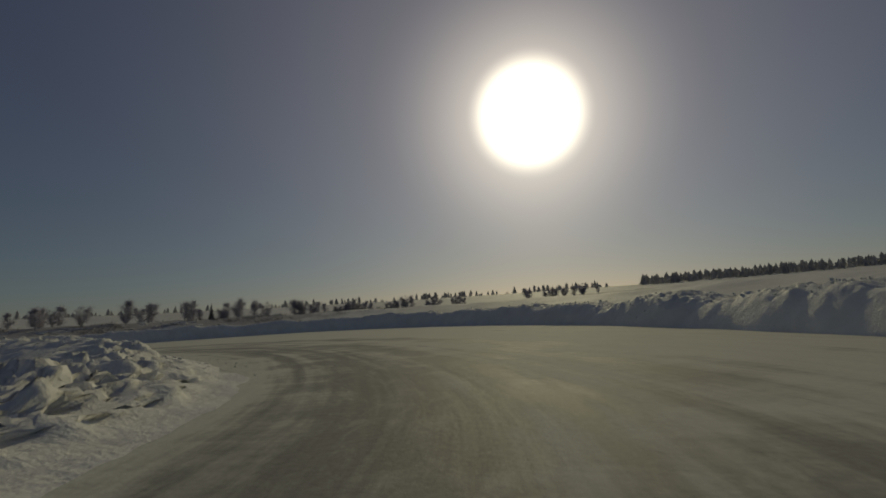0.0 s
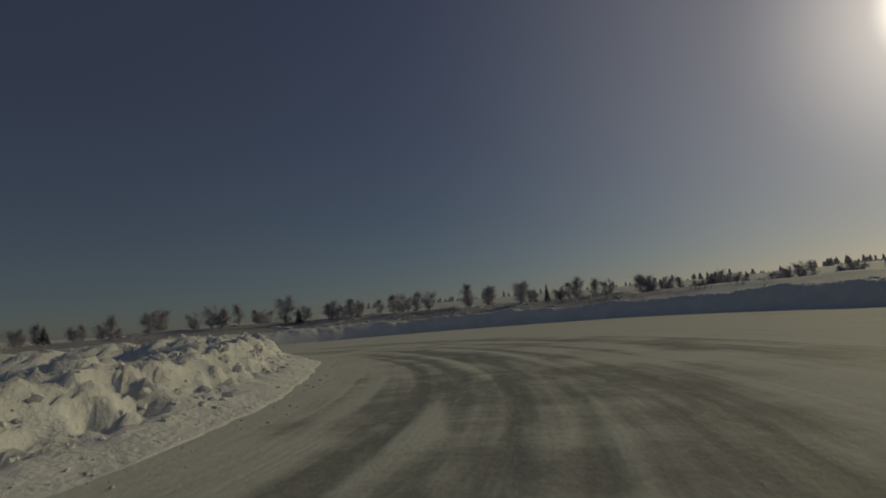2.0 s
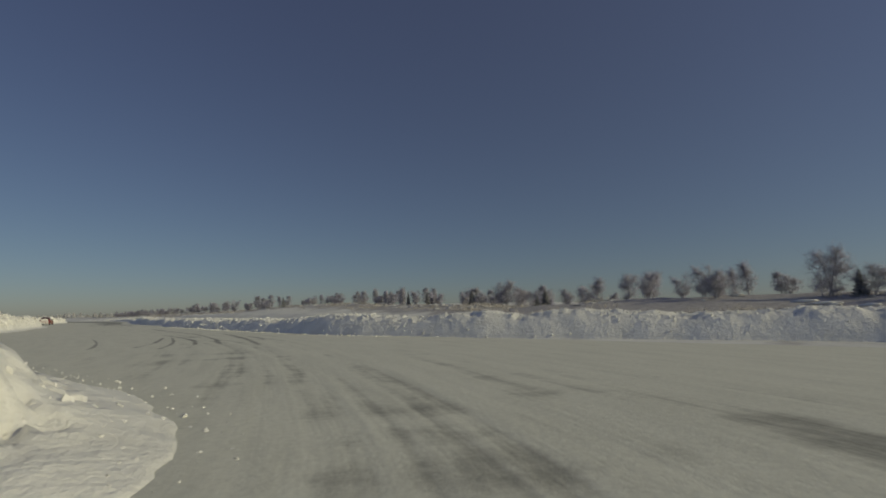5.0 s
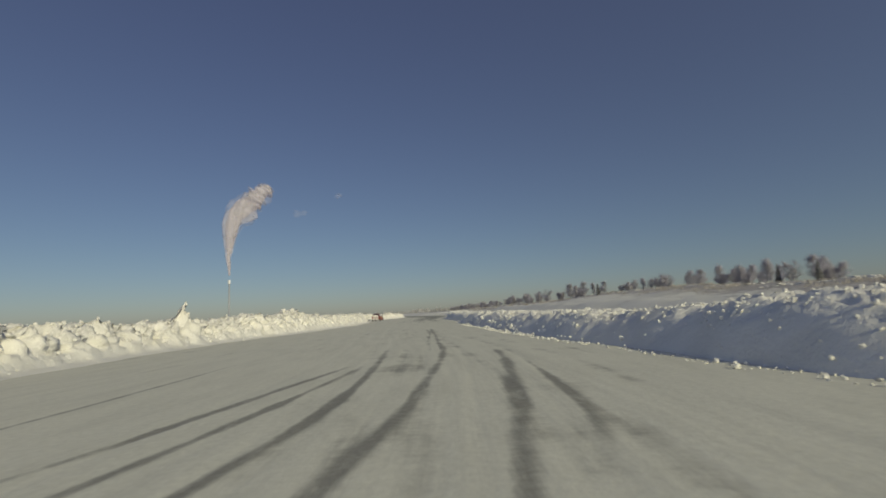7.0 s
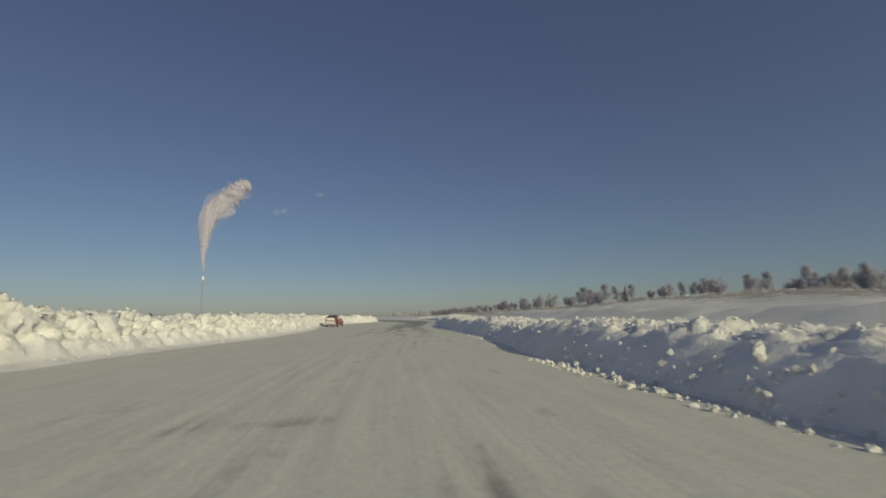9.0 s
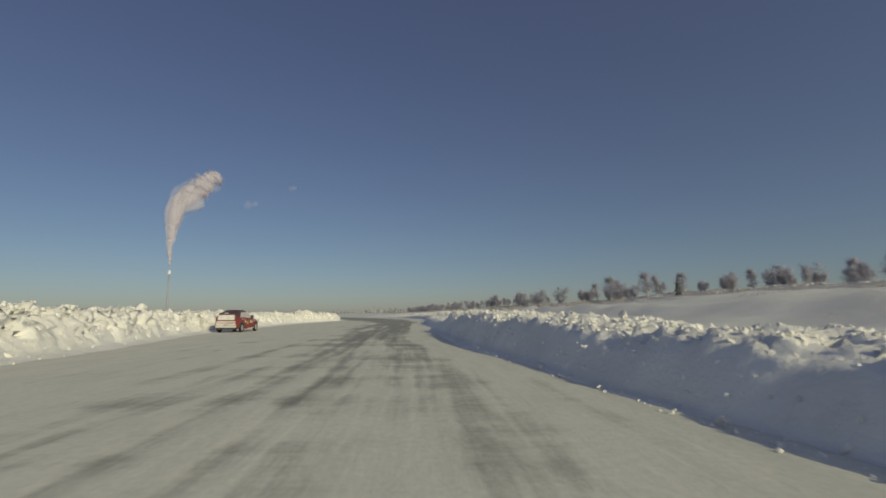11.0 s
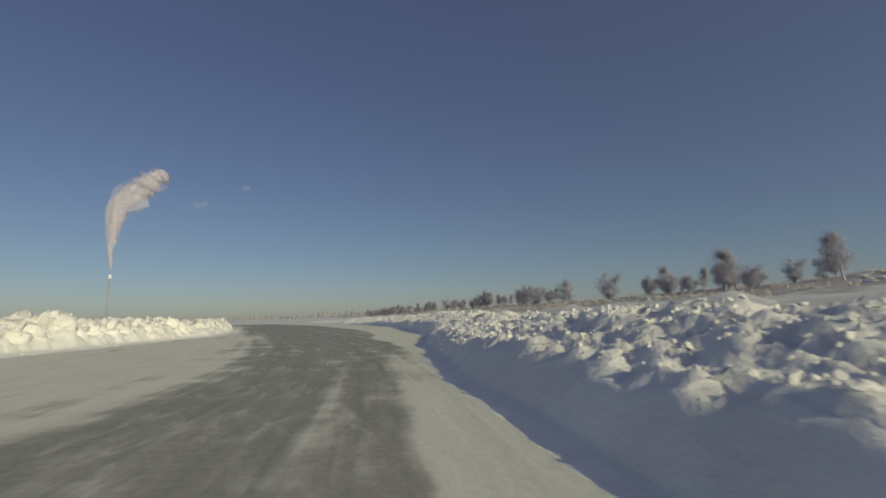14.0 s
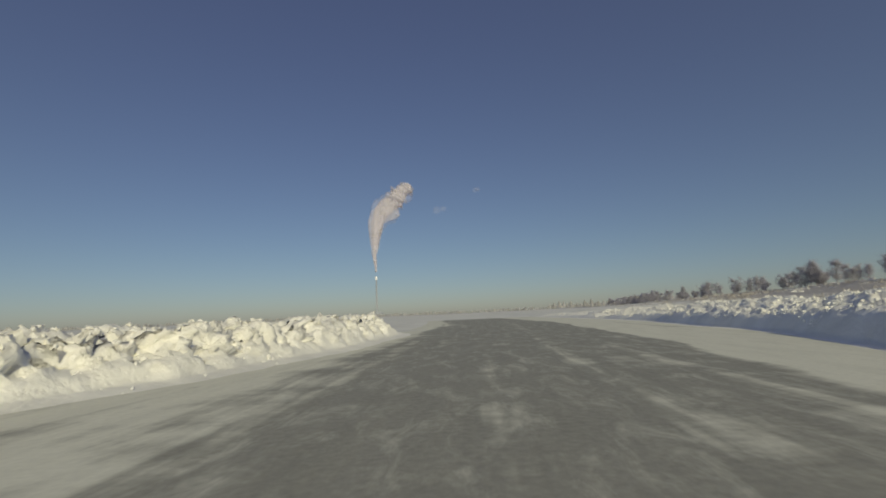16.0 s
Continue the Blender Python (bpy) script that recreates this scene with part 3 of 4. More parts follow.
scatter_blocks(right_bank, 88, 330, 80, 0.9, 3.4, (0.10, 0.34), "snow blocks on the shaded bank", "broken block of ploughed snow on the bank's crest", 3)
scatter_blocks(right_bank, 120, 225, 45, -0.3, 0.3, (0.08, 0.26), "snow blocks at the bank's foot", "small snow clod at the bank's foot on ice", 4)
scatter_blocks(right_bank, 140, 195, 25, 0.15, 1.2, (0.08, 0.28), "snow blocks on the shaded bank", "sunlit snow clod stuck on the shaded bank face", 14)
scatter_blocks(left_bank, 78, 235, 65, 0.7, 3.2, (0.22, 0.85), "snow blocks on the sunlit bank", "sunlit block of ploughed snow on the bank's crest", 5)
def along(bank, y):
    """Metres along the bank's line at a northing."""
    line, run, out = bank
    return float(run[int(np.argmin(np.abs(line[:, 1] - y) + (line[:, 0] < 60) * 99))]) - EXTRA


scatter_blocks(right_bank, along(right_bank, 38), along(right_bank, 57), 45, -0.3, 0.35, (0.10, 0.30), "snow blocks at the bank's foot", "sunlit snow clod in a heap at the bank's foot", 24)
scatter_blocks(right_bank, along(right_bank, 38), along(right_bank, 53), 24, 0.1, 0.9, (0.15, 0.45), "snow blocks on the shaded bank", "sunlit snow clod stuck on the shaded bank face", 25)
scatter_blocks(right_bank, along(right_bank, 62), along(right_bank, 72), 14, 0.0, 0.9, (0.12, 0.36), "snow blocks on the shaded bank", "sunlit snow clod stuck on the shaded bank face", 26)
rubble(right_bank, along(right_bank, 37), along(right_bank, 58), 800, -0.65, 0.3, (0.05, 0.24), "heaped snow clods at the foot of the bank", 27)
rubble(right_bank, along(right_bank, 60), along(right_bank, 90), 500, -0.4, 0.4, (0.04, 0.18), "scattered snow clods at the foot of the bank", 28)
rubble(right_bank, -18, 120, 3000, 0.8, 3.8, (0.05, 0.25), "crumbled snow along the shaded bank", 6)
rubble(right_bank, 120, 206, 9000, 1.0, 3.8, (0.04, 0.20), "small broken crusts along the bank's crest", 36)
rubble(right_bank, 124, 160, 420, -0.55, 0.05, (0.05, 0.22), "bright snow crumbs at the foot of the bank", 37)
rubble(right_bank, 205, 345, 21000, 0.72, 4.4, (0.05, 0.22), "angular broken snow on the shaded bank", 16)
rubble(right_bank, 60, 228, 1300, -0.5, 0.9, (0.04, 0.20), "snow crumbs along the foot of the bank", 7)
rubble(left_bank, 0, 78, 1600, 2.1, 3.8, (0.05, 0.20), "fine crumbled snow on the inner bank", 18)
rubble(left_bank, 76, 240, 7000, 0.35, 3.4, (0.06, 0.34), "crumbled snow along the sunlit bank", 8)
rubble(left_bank, 80, 240, 1500, 0.12, 1.5, (0.16, 0.58), "chunky broken snow on the face of the sunlit bank", 38, 0.42)
rubble(left_bank, 30, 82, 700, -0.7, 0.6, (0.03, 0.14), "small snow crumbs at the foot of the inner bank", 41, 0.25)
rubble(left_bank, 34, 80, 700, 1.0, 2.3, (0.08, 0.40), "chunky broken snow on the inner bank", 40, 0.3)
rubble(left_bank, 80, 240, 500, -0.75, 0.2, (0.04, 0.18), "small snow crumbs at the foot of the sunlit bank", 39)


# ---- trees on the hillside ----
def land(x, y):
    return float(terrain(np.array([x], float), np.array([y], float))[0])


def prism(verts, faces, a, b, ra, rb, sides=3):
    """A tapered stick from a to b."""
    axis = (b - a).normalized()
    side = axis.orthogonal().normalized()
    other = axis.cross(side)
    n = len(verts)
    for p, r in ((a, ra), (b, rb)):
        for k in range(sides):
            w = 2 * math.pi * k / sides
            verts.append((p + side * math.cos(w) * r + other * math.sin(w) * r)[:])
    for k in range(sides):
        j = (k + 1) % sides
        faces.append((n + k, n + j, n + sides + j, n + sides + k))


def spike(verts, faces, a, b, r):
    """A fine twig from a to its tip b."""
    axis = (b - a).normalized()
    side = axis.orthogonal().normalized() * r
    other = axis.cross(side)
    n = len(verts)
    verts += [(a + side)[:], (a - side * 0.5 + other * 0.87)[:], (a - side * 0.5 - other * 0.87)[:], b[:]]
    faces += [(n, n + 1, n + 3), (n + 1, n + 2, n + 3), (n + 2, n, n + 3)]


def birch(seed, height, spread, stems):
    """A bare tree in haze-pale tones: trunk with limbs, and a crown of many fine twigs."""
    rnd = random.Random(seed)
    tv, tf, cv, cf = [], [], [], []
    for s in range(stems):
        lean = Vector((rnd.uniform(-0.16, 0.16) * stems, rnd.uniform(-0.16, 0.16) * stems, 1)).normalized()
        foot = Vector((rnd.uniform(-0.2, 0.2) * (stems - 1), rnd.uniform(-0.2, 0.2) * (stems - 1), -0.15))
        pts, h = [foot], height * rnd.uniform(0.8, 1.0)
        for k in range(1, 7):
            pts.append(pts[-1] + (lean + Vector((rnd.uniform(-0.1, 0.1), rnd.uniform(-0.1, 0.1), 0))) * h / 6.4)
        rad = [0.085 * height / 4.5 * (1 - 0.14 * k) + 0.008 for k in range(7)]
        for k in range(6):
            prism(tv, tf, pts[k], pts[k + 1], rad[k], rad[k + 1], 6)
        for k in range(int(30 / stems) + 7):
            f = rnd.uniform(0.12, 0.97)
            i = min(5, int(f * 6))
            root = pts[i].lerp(pts[i + 1], f * 6 - i)
            w = rnd.uniform(0, 2 * math.pi)
            reach_out = spread * (0.35 + 0.75 * math.sin(min(1, f * 1.15) * math.pi)) * rnd.uniform(0.6, 1.1)
            tip = root + Vector((math.cos(w) * reach_out, math.sin(w) * reach_out, reach_out * rnd.uniform(0.2, 1.0)))
            mid = root.lerp(tip, 0.5) + Vector((0, 0, -0.06 * reach_out))
            prism(tv, tf, root, mid, 0.028, 0.018, 3)
            prism(tv, tf, mid, tip, 0.018, 0.008, 3)
            for _ in range(17):
                g = rnd.uniform(0.25, 1.0)
                a = root.lerp(mid, g * 2) if g < 0.5 else mid.lerp(tip, g * 2 - 1)
                d = Vector((rnd.gauss(0, 1), rnd.gauss(0, 1), rnd.gauss(0.35, 0.75))).normalized() * rnd.uniform(0.3, 0.75) * height / 4.5
                b = a + d
                spike(cv, cf, a, b, 0.012)
                for _ in range(4):
                    c = a.lerp(b, rnd.uniform(0.25, 0.95))
                    spike(cv, cf, c, c + (d.normalized() + Vector((rnd.gauss(0, 0.7), rnd.gauss(0, 0.7), rnd.gauss(0, 0.7)))) * rnd.uniform(0.15, 0.38), 0.009)
    thing = new("birch_tree")
    part("trunk", tv, tf, BARK, thing)
    part("crown", cv, cf, TWIG, thing)
    return thing


def spruce(seed, height, width):
    """A small spruce in haze-pale tones: trunk and whorls of drooping boughs."""
    rnd = random.Random(seed)
    tv, tf, cv, cf = [], [], [], []
    prism(tv, tf, Vector((0, 0, -0.2)), Vector((0, 0, height)), 0.09, 0.015, 6)
    for k in range(30):
        f = k / 29
        z, r = height * (0.08 + 0.9 * f), width * (1 - f) ** 0.85 + 0.06
        for j in range(9):
            w = 2 * math.pi * (j + rnd.random() * 0.8) / 9
            out = Vector((math.cos(w), math.sin(w), rnd.uniform(-0.5, 0.05)))
            L = r * rnd.uniform(0.45, 1.15)
            side = Vector((-math.sin(w), math.cos(w), 0)) * L * 0.26
            a, b = Vector((0, 0, z)), Vector((0, 0, z)) + out * L
            n = len(cv)
            mid = a.lerp(b, 0.55)
            cv += [a[:], (mid + side)[:], b[:], (mid - side)[:], (mid + Vector((0, 0, -0.16 * L - 0.04)))[:], (mid + Vector((0, 0, 0.05)))[:]]
            cf += [(n, n + 1, n + 5), (n + 1, n + 2, n + 5), (n + 2, n + 3, n + 5), (n + 3, n, n + 5),
                   (n, n + 4, n + 1), (n + 1, n + 4, n + 2), (n + 2, n + 4, n + 3), (n + 3, n + 4, n)]
    thing = new("spruce_tree")
    part("trunk", tv, tf, BARK, thing)
    part("crown", cv, cf, NEEDLE, thing, flat=True)
    return thing


KINDS = [birch(1, 4.6, 1.15, 1), birch(2, 4.2, 1.25, 2), birch(3, 4.8, 0.95, 1), birch(4, 3.6, 1.2, 3), birch(5, 4.4, 1.4, 2), birch(6, 3.2, 1.0, 3)]
SPRUCE = [spruce(7, 3.6, 1.15), spruce(8, 3.9, 0.8)]
# single trees that stand out, and the line of the others: place and scale
BIRCHES = [(97, -41, 0.85), (102, -57, 0.9), (94, -86, 0.9), (103.5, -29, 0.7), (104.3, -23.7, 0.75), (105.8, -18.3, 0.75), (109.8, -9.4, 0.95), (111.6, -1.4, 0.8),
           (142, 30, 0.9), (159, 48, 1.0), (182.4, 95.2, 0.95), (195, 113, 1.0), (198.9, 114.6, 1.05), (196.6, 126, 1.05), (179.1, 140, 0.95),
           (184.3, 153.7, 1.0), (187.6, 163.5, 0.85), (189.5, 174.9, 0.9), (197.3, 192, 0.95), (196.2, 199, 0.9), (200.2, 205.6, 0.9), (210, 235.9, 1.0), (204.9, 257.1, 0.9)]
SPRUCES = [(129.2, 21, 0.85, 0), (171.8, 75.4, 1.0, 1), (178.1, 132.9, 1.05, 1), (120.5, 19, 0.5, 0), (101.5, -50, 0.8, 1), (108.2, -11, 0.6, 0)]
LABELS = ["bare birch with a narrow haze-pale crown", "leafless twin-stemmed birch in haze-pale grey", "tall slender leafless birch on the snowy hillside",
          "low bushy leafless tree with several stems", "bare wide-crowned birch on the snow slope", "small many-stemmed leafless shrub tree"]


def plant(proto, x, y, scale, turn, label, category, group):
    ob = copy_thing(proto, pose(x, y, land(x, y) - 0.1, 0, 0, turn) @ Matrix.Diagonal((scale, scale, scale, 1)))
    tagged(ob, label, category, group)


def plant_trees():
    rnd = random.Random(21)
    for x, y, k in BIRCHES:
        i = rnd.randrange(6)
        plant(KINDS[i], x, y, k * rnd.uniform(0.95, 1.1) * (1.3 if 25 < y < 110 else 1.28 if y >= 110 else 1.05), rnd.uniform(0, 360), LABELS[i], "tree", "bare trees on the hillside")
    for x, y, k, i in SPRUCES:
        plant(SPRUCE[i], x, y, k, rnd.uniform(0, 360), "young spruce in a haze-pale tone on the hillside", "tree", "young spruces on the hillside")
    line, run = spline(TREES, 1.0)
    for s in np.arange(2, run[-1], 2.3):
        i = int(np.searchsorted(run, s + rnd.uniform(-1.4, 1.4)))
        if i >= len(line) or noise.noise(Vector((s * 0.045, 3.3, 0))) < -0.22:
            continue
        x, y = line[i] + (rnd.gauss(3, 3.5), rnd.gauss(0, 3))
        k = rnd.randrange(6)
        plant(KINDS[k], x, y, rnd.uniform(0.6, 1.0) * (1.25 if 25 < y < 110 else 1.15 if y >= 110 else 0.95), rnd.uniform(0, 360), LABELS[k], "tree", "bare trees on the hillside")
    for proto, i in [(p, i) for i, p in enumerate(KINDS)]:
        x, y = 118 + 9 * i, -70 + 14 * i
        proto.matrix_world = pose(x, y, land(x, y) - 0.1)
        tagged(proto, LABELS[i], "tree", "bare trees on the hillside")
    for i, proto in enumerate(SPRUCE):
        x, y = 150 + 14 * i, 44 + 20 * i
        proto.matrix_world = pose(x, y, land(x, y) - 0.1)
        tagged(proto, "young spruce in a haze-pale tone on the hillside", "tree", "young spruces on the hillside")


plant_trees()


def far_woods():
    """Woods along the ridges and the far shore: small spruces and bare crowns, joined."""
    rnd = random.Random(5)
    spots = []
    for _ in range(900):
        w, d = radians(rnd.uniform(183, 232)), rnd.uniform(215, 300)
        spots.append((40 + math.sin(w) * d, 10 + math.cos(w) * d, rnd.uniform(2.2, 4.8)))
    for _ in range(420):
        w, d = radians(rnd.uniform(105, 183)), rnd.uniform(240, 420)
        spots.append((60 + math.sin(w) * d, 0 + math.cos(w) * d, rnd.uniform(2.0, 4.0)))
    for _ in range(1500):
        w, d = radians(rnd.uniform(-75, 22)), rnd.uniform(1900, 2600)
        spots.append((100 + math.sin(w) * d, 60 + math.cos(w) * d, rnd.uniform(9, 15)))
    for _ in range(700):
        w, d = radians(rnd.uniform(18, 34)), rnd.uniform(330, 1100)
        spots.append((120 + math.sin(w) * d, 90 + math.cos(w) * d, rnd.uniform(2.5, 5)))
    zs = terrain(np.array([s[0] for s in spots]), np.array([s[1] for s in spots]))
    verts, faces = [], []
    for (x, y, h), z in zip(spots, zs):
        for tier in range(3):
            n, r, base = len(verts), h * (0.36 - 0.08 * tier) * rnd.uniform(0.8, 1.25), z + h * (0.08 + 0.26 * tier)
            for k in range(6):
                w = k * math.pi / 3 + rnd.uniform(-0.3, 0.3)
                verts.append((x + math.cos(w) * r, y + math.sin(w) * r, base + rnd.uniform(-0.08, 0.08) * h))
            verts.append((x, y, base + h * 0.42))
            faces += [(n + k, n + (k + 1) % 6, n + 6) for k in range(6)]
    tagged(part("far_woods", verts, faces, WOODS, flat=True), "distant haze-pale woods along the horizon", "woods", kind="stuff")


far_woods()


def clear_of_bank(x, y):
    return away(np.array([(x, y)], float), right_line[::6])[0][0] > 8.0


def scrub():
    """Dry weeds and low brush poking through the snow on the slope."""
    rnd = random.Random(9)
    line, run = spline([(84, -100), (94, -60), (97, -38), (102, -20), (107, -2), (116, 12), (130, 28), (148, 48), (163, 76), (174, 98), (180, 122), (177, 148), (182, 172), (192, 205), (200, 250)], 1.0)
    verts, faces = [], []
    spots = []
    while len(spots) < 1700:
        i = rnd.randrange(len(line))
        x, y = line[i] + (rnd.gauss(-4, 8), rnd.gauss(0, 3))
        if noise.noise(Vector((x * 0.12, y * 0.12, 2))) > 0.1 and clear_of_bank(x, y):
            spots.append((x, y))
    zs = terrain(np.array([s[0] for s in spots]), np.array([s[1] for s in spots]))
    for (x, y), z in zip(spots, zs):
        for _ in range(9):
            a = Vector((x + rnd.gauss(0, 0.35), y + rnd.gauss(0, 0.35), z - 0.05))
            prism(verts, faces, a, a + Vector((rnd.gauss(0, 0.25), rnd.gauss(0, 0.25), rnd.uniform(0.15, 0.6))), 0.026, 0.008, 3)
    tagged(part("scrub", verts, faces, SCRUB), "dry brown weeds and brush in the snow", "scrub", kind="stuff")


scrub()


def hill_drifts():
    """Low white drifts and crusts caught among the brush under the trees."""
    rnd = random.Random(31)
    line, run = spline([(84, -100), (92, -60), (95, -36), (98, -18), (102, 0), (112, 14), (127, 30), (146, 50), (163, 78), (175, 100), (182, 122), (179, 148), (184, 172), (194, 205), (202, 250)], 1.0)
    shapes = []
    for k in range(5):
        me = clod_mesh("drift", 70 + k, 2)
        shapes.append((np.array([v.co[:] for v in me.vertices]), [list(p.vertices) for p in me.polygons]))
        bpy.data.meshes.remove(me)
    spots = []
    while len(spots) < 1300:
        i = rnd.randrange(len(line))
        x, y = line[i] + (rnd.gauss(0, 5), rnd.gauss(0, 2))
        if noise.noise(Vector((x * 0.10, y * 0.10, 7))) > 0.05 and clear_of_bank(x, y):
            spots.append((x, y))
    zs = terrain(np.array([p[0] for p in spots]), np.array([p[1] for p in spots]))
    verts, faces = [], []
    for (x, y), z in zip(spots, zs):
        co, fs = rnd.choice(shapes)
        k, turn = rnd.uniform(0.4, 1.7), rnd.uniform(-0.5, 0.5) + 1.2
        sx, sy, sz = k * rnd.uniform(1.0, 2.2), k * 0.7, rnd.uniform(0.18, 0.42)
        n = len(verts)
        c, d = math.cos(turn), math.sin(turn)
        for a, b, h in co * (sx, sy, sz):
            verts.append((x + a * c - b * d, y + a * d + b * c, z + h - 0.08))
        faces += [[n + j for j in f] for f in fs]
    tagged(part("snow_drifts", verts, faces, BANK), "low white snow drifts among brush under the trees", "snow drifts", kind="stuff")


hill_drifts()

# ---- power station far off: stack and its steam ----
# distance haze is painted in: the concrete takes the tone of the horizon sky
HAZED_CONCRETE = plain("haze_toned_concrete", (0.34, 0.365, 0.41), 0.9, vary=0.08, scale=0.02)
WHITE = plain("white_painted_band", (0.85, 0.85, 0.85), 0.7, vary=0.03, scale=0.05)
STACK_X, STACK_Y, STACK_H = 98.0, 4380.0, 343.0


def stack():
    thing = new("smokestack")
    thing.location = (STACK_X, STACK_Y, 0)
    tagged(thing, "tall concrete smokestack in a haze-pale tone with a white top", "smokestack")

    def tube(name, z0, z1, r0, r1, mat, label=""):
        v, f = [], []
        for z, r in ((z0, r0), (z1, r1), (z1, r1 * 0.8), (z1 - 4, r1 * 0.8)):
            v += [(math.cos(k * math.pi / 12) * r, math.sin(k * math.pi / 12) * r, z) for k in range(24)]
        for b in range(3):
            f += [(b * 24 + k, b * 24 + (k + 1) % 24, b * 24 + 24 + (k + 1) % 24, b * 24 + 24 + k) for k in range(24)]
        f.append(tuple(range(72, 96)))
        part(name, v, f, mat, thing, label)
    tube("shaft", -2, STACK_H - 30, 8.5, 5.5, HAZED_CONCRETE)
    tube("top_band", STACK_H - 30, STACK_H, 9.2, 8.6, WHITE, "white painted top of the stack")
    tube("boiler_house", -2, 42, 55, 50, HAZED_CONCRETE, "pale hazy boiler house at the stack's foot")
    return thing


def steam_material(name, cover):
    """Sunlit steam: white with a pinkish cast; cover is how much of the sky behind each puff hides."""
    mat, nd, lk, p = material(name)
    co = nd.new("ShaderNodeTexCoord").outputs["Object"]
    f = noise_tex(nd, lk, co, 0.012, 4)
    lk(ramp_node(nd, lk, f, [(0.3, (0.74, 0.71, 0.78)), (0.7, (0.82, 0.79, 0.86))]), p.inputs["Base Color"])
    p.inputs["Roughness"].default_value = 1.0
    p.inputs["Specular IOR Level"].default_value = 0.0
    p.inputs["Alpha"].default_value = cover
    return let_through(mat, 0.6) if cover == 1 else mat


def puffs(name, line, count, size, spread, mat, parent, label, seed):
    """Billows of steam along a line of (x, z, half width), joined into one body."""
    rnd = random.Random(seed)
    bm = bmesh.new()
    bmesh.ops.create_icosphere(bm, subdivisions=3, radius=1.0)
    ball = [v.co.copy() for v in bm.verts]
    tris = [[v.index for v in f.verts] for f in bm.faces]
    bm.free()
    verts, faces = [], []
    for k in range(count):
        # the billows grow with the plume, so they stand closer together near the stack
        f = (k + rnd.random()) / count
        i = f ** 0.8 * (len(line) - 1)
        a, b = line[int(i)], line[min(len(line) - 1, int(i) + 1)]
        x, z, w = a + (b - a) * (i - int(i))
        r = w * size * rnd.uniform(0.7, 1.25)
        ang, off = rnd.uniform(0, 2 * math.pi), w * spread * math.sqrt(rnd.random())
        c = Vector((x + math.cos(ang) * off, rnd.uniform(-0.5, 0.5) * w, z + math.sin(ang) * off * 0.8))
        n = len(verts)
        for v in ball:
            bulge = 1 + 0.35 * noise.fractal(v * 1.3 + Vector((k * 3.7, seed, 0)), 0.7, 2.1, 4)
            verts.append((c + v * r * bulge)[:])
        faces += [[n + q for q in t] for t in tris]
    ob = part(name, verts, faces, mat, parent, label)
    ob.location = (0, 0, STACK_H)
    tagged(ob, kind="stuff")


def steam(thing):
    """The plume: a billowing body along a bent rising line, a thinner shroud, and two wisps downwind."""
    m = 4.6
    spine = np.array([(0, 8, 1.2), (-1, 24, 2.6), (-2, 40, 4.2), (0, 58, 6.0), (1, 76, 8.6), (4, 96, 12.0), (10, 112, 15.5), (22, 128, 18.5), (34, 142, 18.0), (50, 155, 14.5), (62, 166, 13.0), (69, 174, 10.0)])
    k = np.linspace(0, len(spine) - 1, 190)
    line = np.stack([np.interp(k, range(len(spine)), spine[:, j]) for j in range(3)], 1) * m

    def body(name, grow, mat, label, seed):
        verts, sides = [], 56
        for i, (x, z, r) in enumerate(line):
            a, b = line[max(0, i - 8)], line[min(len(line) - 1, i + 8)]
            way = Vector((b[0] - a[0], 0, b[1] - a[1])).normalized()
            across = Vector((way.z, 0, -way.x))
            cap = math.sqrt(max(0.0, 1 - max(0.0, 1 - (len(line) - 1 - i) / 12.0) ** 2)) + 0.03
            for j in range(sides):
                w = 2 * math.pi * j / sides
                n = across * math.cos(w) + Vector((0, 1, 0)) * math.sin(w)
                c = Vector((x, 0, z)) + n * r
                big = noise.fractal(c * (0.65 / (r + 14)) + Vector((seed, 0, 0)), 0.8, 2.0, 2)
                dist, at = noise.voronoi(c * (1.15 / (r + 14)) + Vector((0, seed, 0)))
                verts.append((Vector((x, 0, z)) + n * r * grow * cap * max(0.3, 1.12 + 0.42 * big - 0.50 * dist[0]))[:])
        faces = [(i * sides + j, i * sides + (j + 1) % sides, (i + 1) * sides + (j + 1) % sides, (i + 1) * sides + j) for i in range(len(line) - 1) for j in range(sides)]
        faces += [tuple(range(sides))[::-1], tuple(range((len(line) - 1) * sides, len(line) * sides))]
        ob = part(name, verts, faces, mat, thing, label)
        ob.location = (0, 0, STACK_H)

    body("steam_plume", 0.95, steam_material("steam", 1), "pinkish white steam plume bending in the wind", 3.0)
    body("steam_shroud", 1.15, steam_material("loose_steam", 0.30), "looser steam round the plume", 7.0)
    body("steam_veil", 1.36, steam_material("thin_steam", 0.12), "thin veil round the plume", 11.0)
    faint = steam_material("faint_steam", 0.05)
    for x, z, w in ((122, 124, 10), (196, 164, 7)):
        drift = np.array([(x - w, z - 0.5 * w, w * 0.9), (x + w, z + 0.4 * w, w * 0.7)]) * m
        puffs("steam_wisp", drift, 2, 0.8, 0.3, faint, thing, "faint drifting wisp of steam", int(x))


steam(stack())

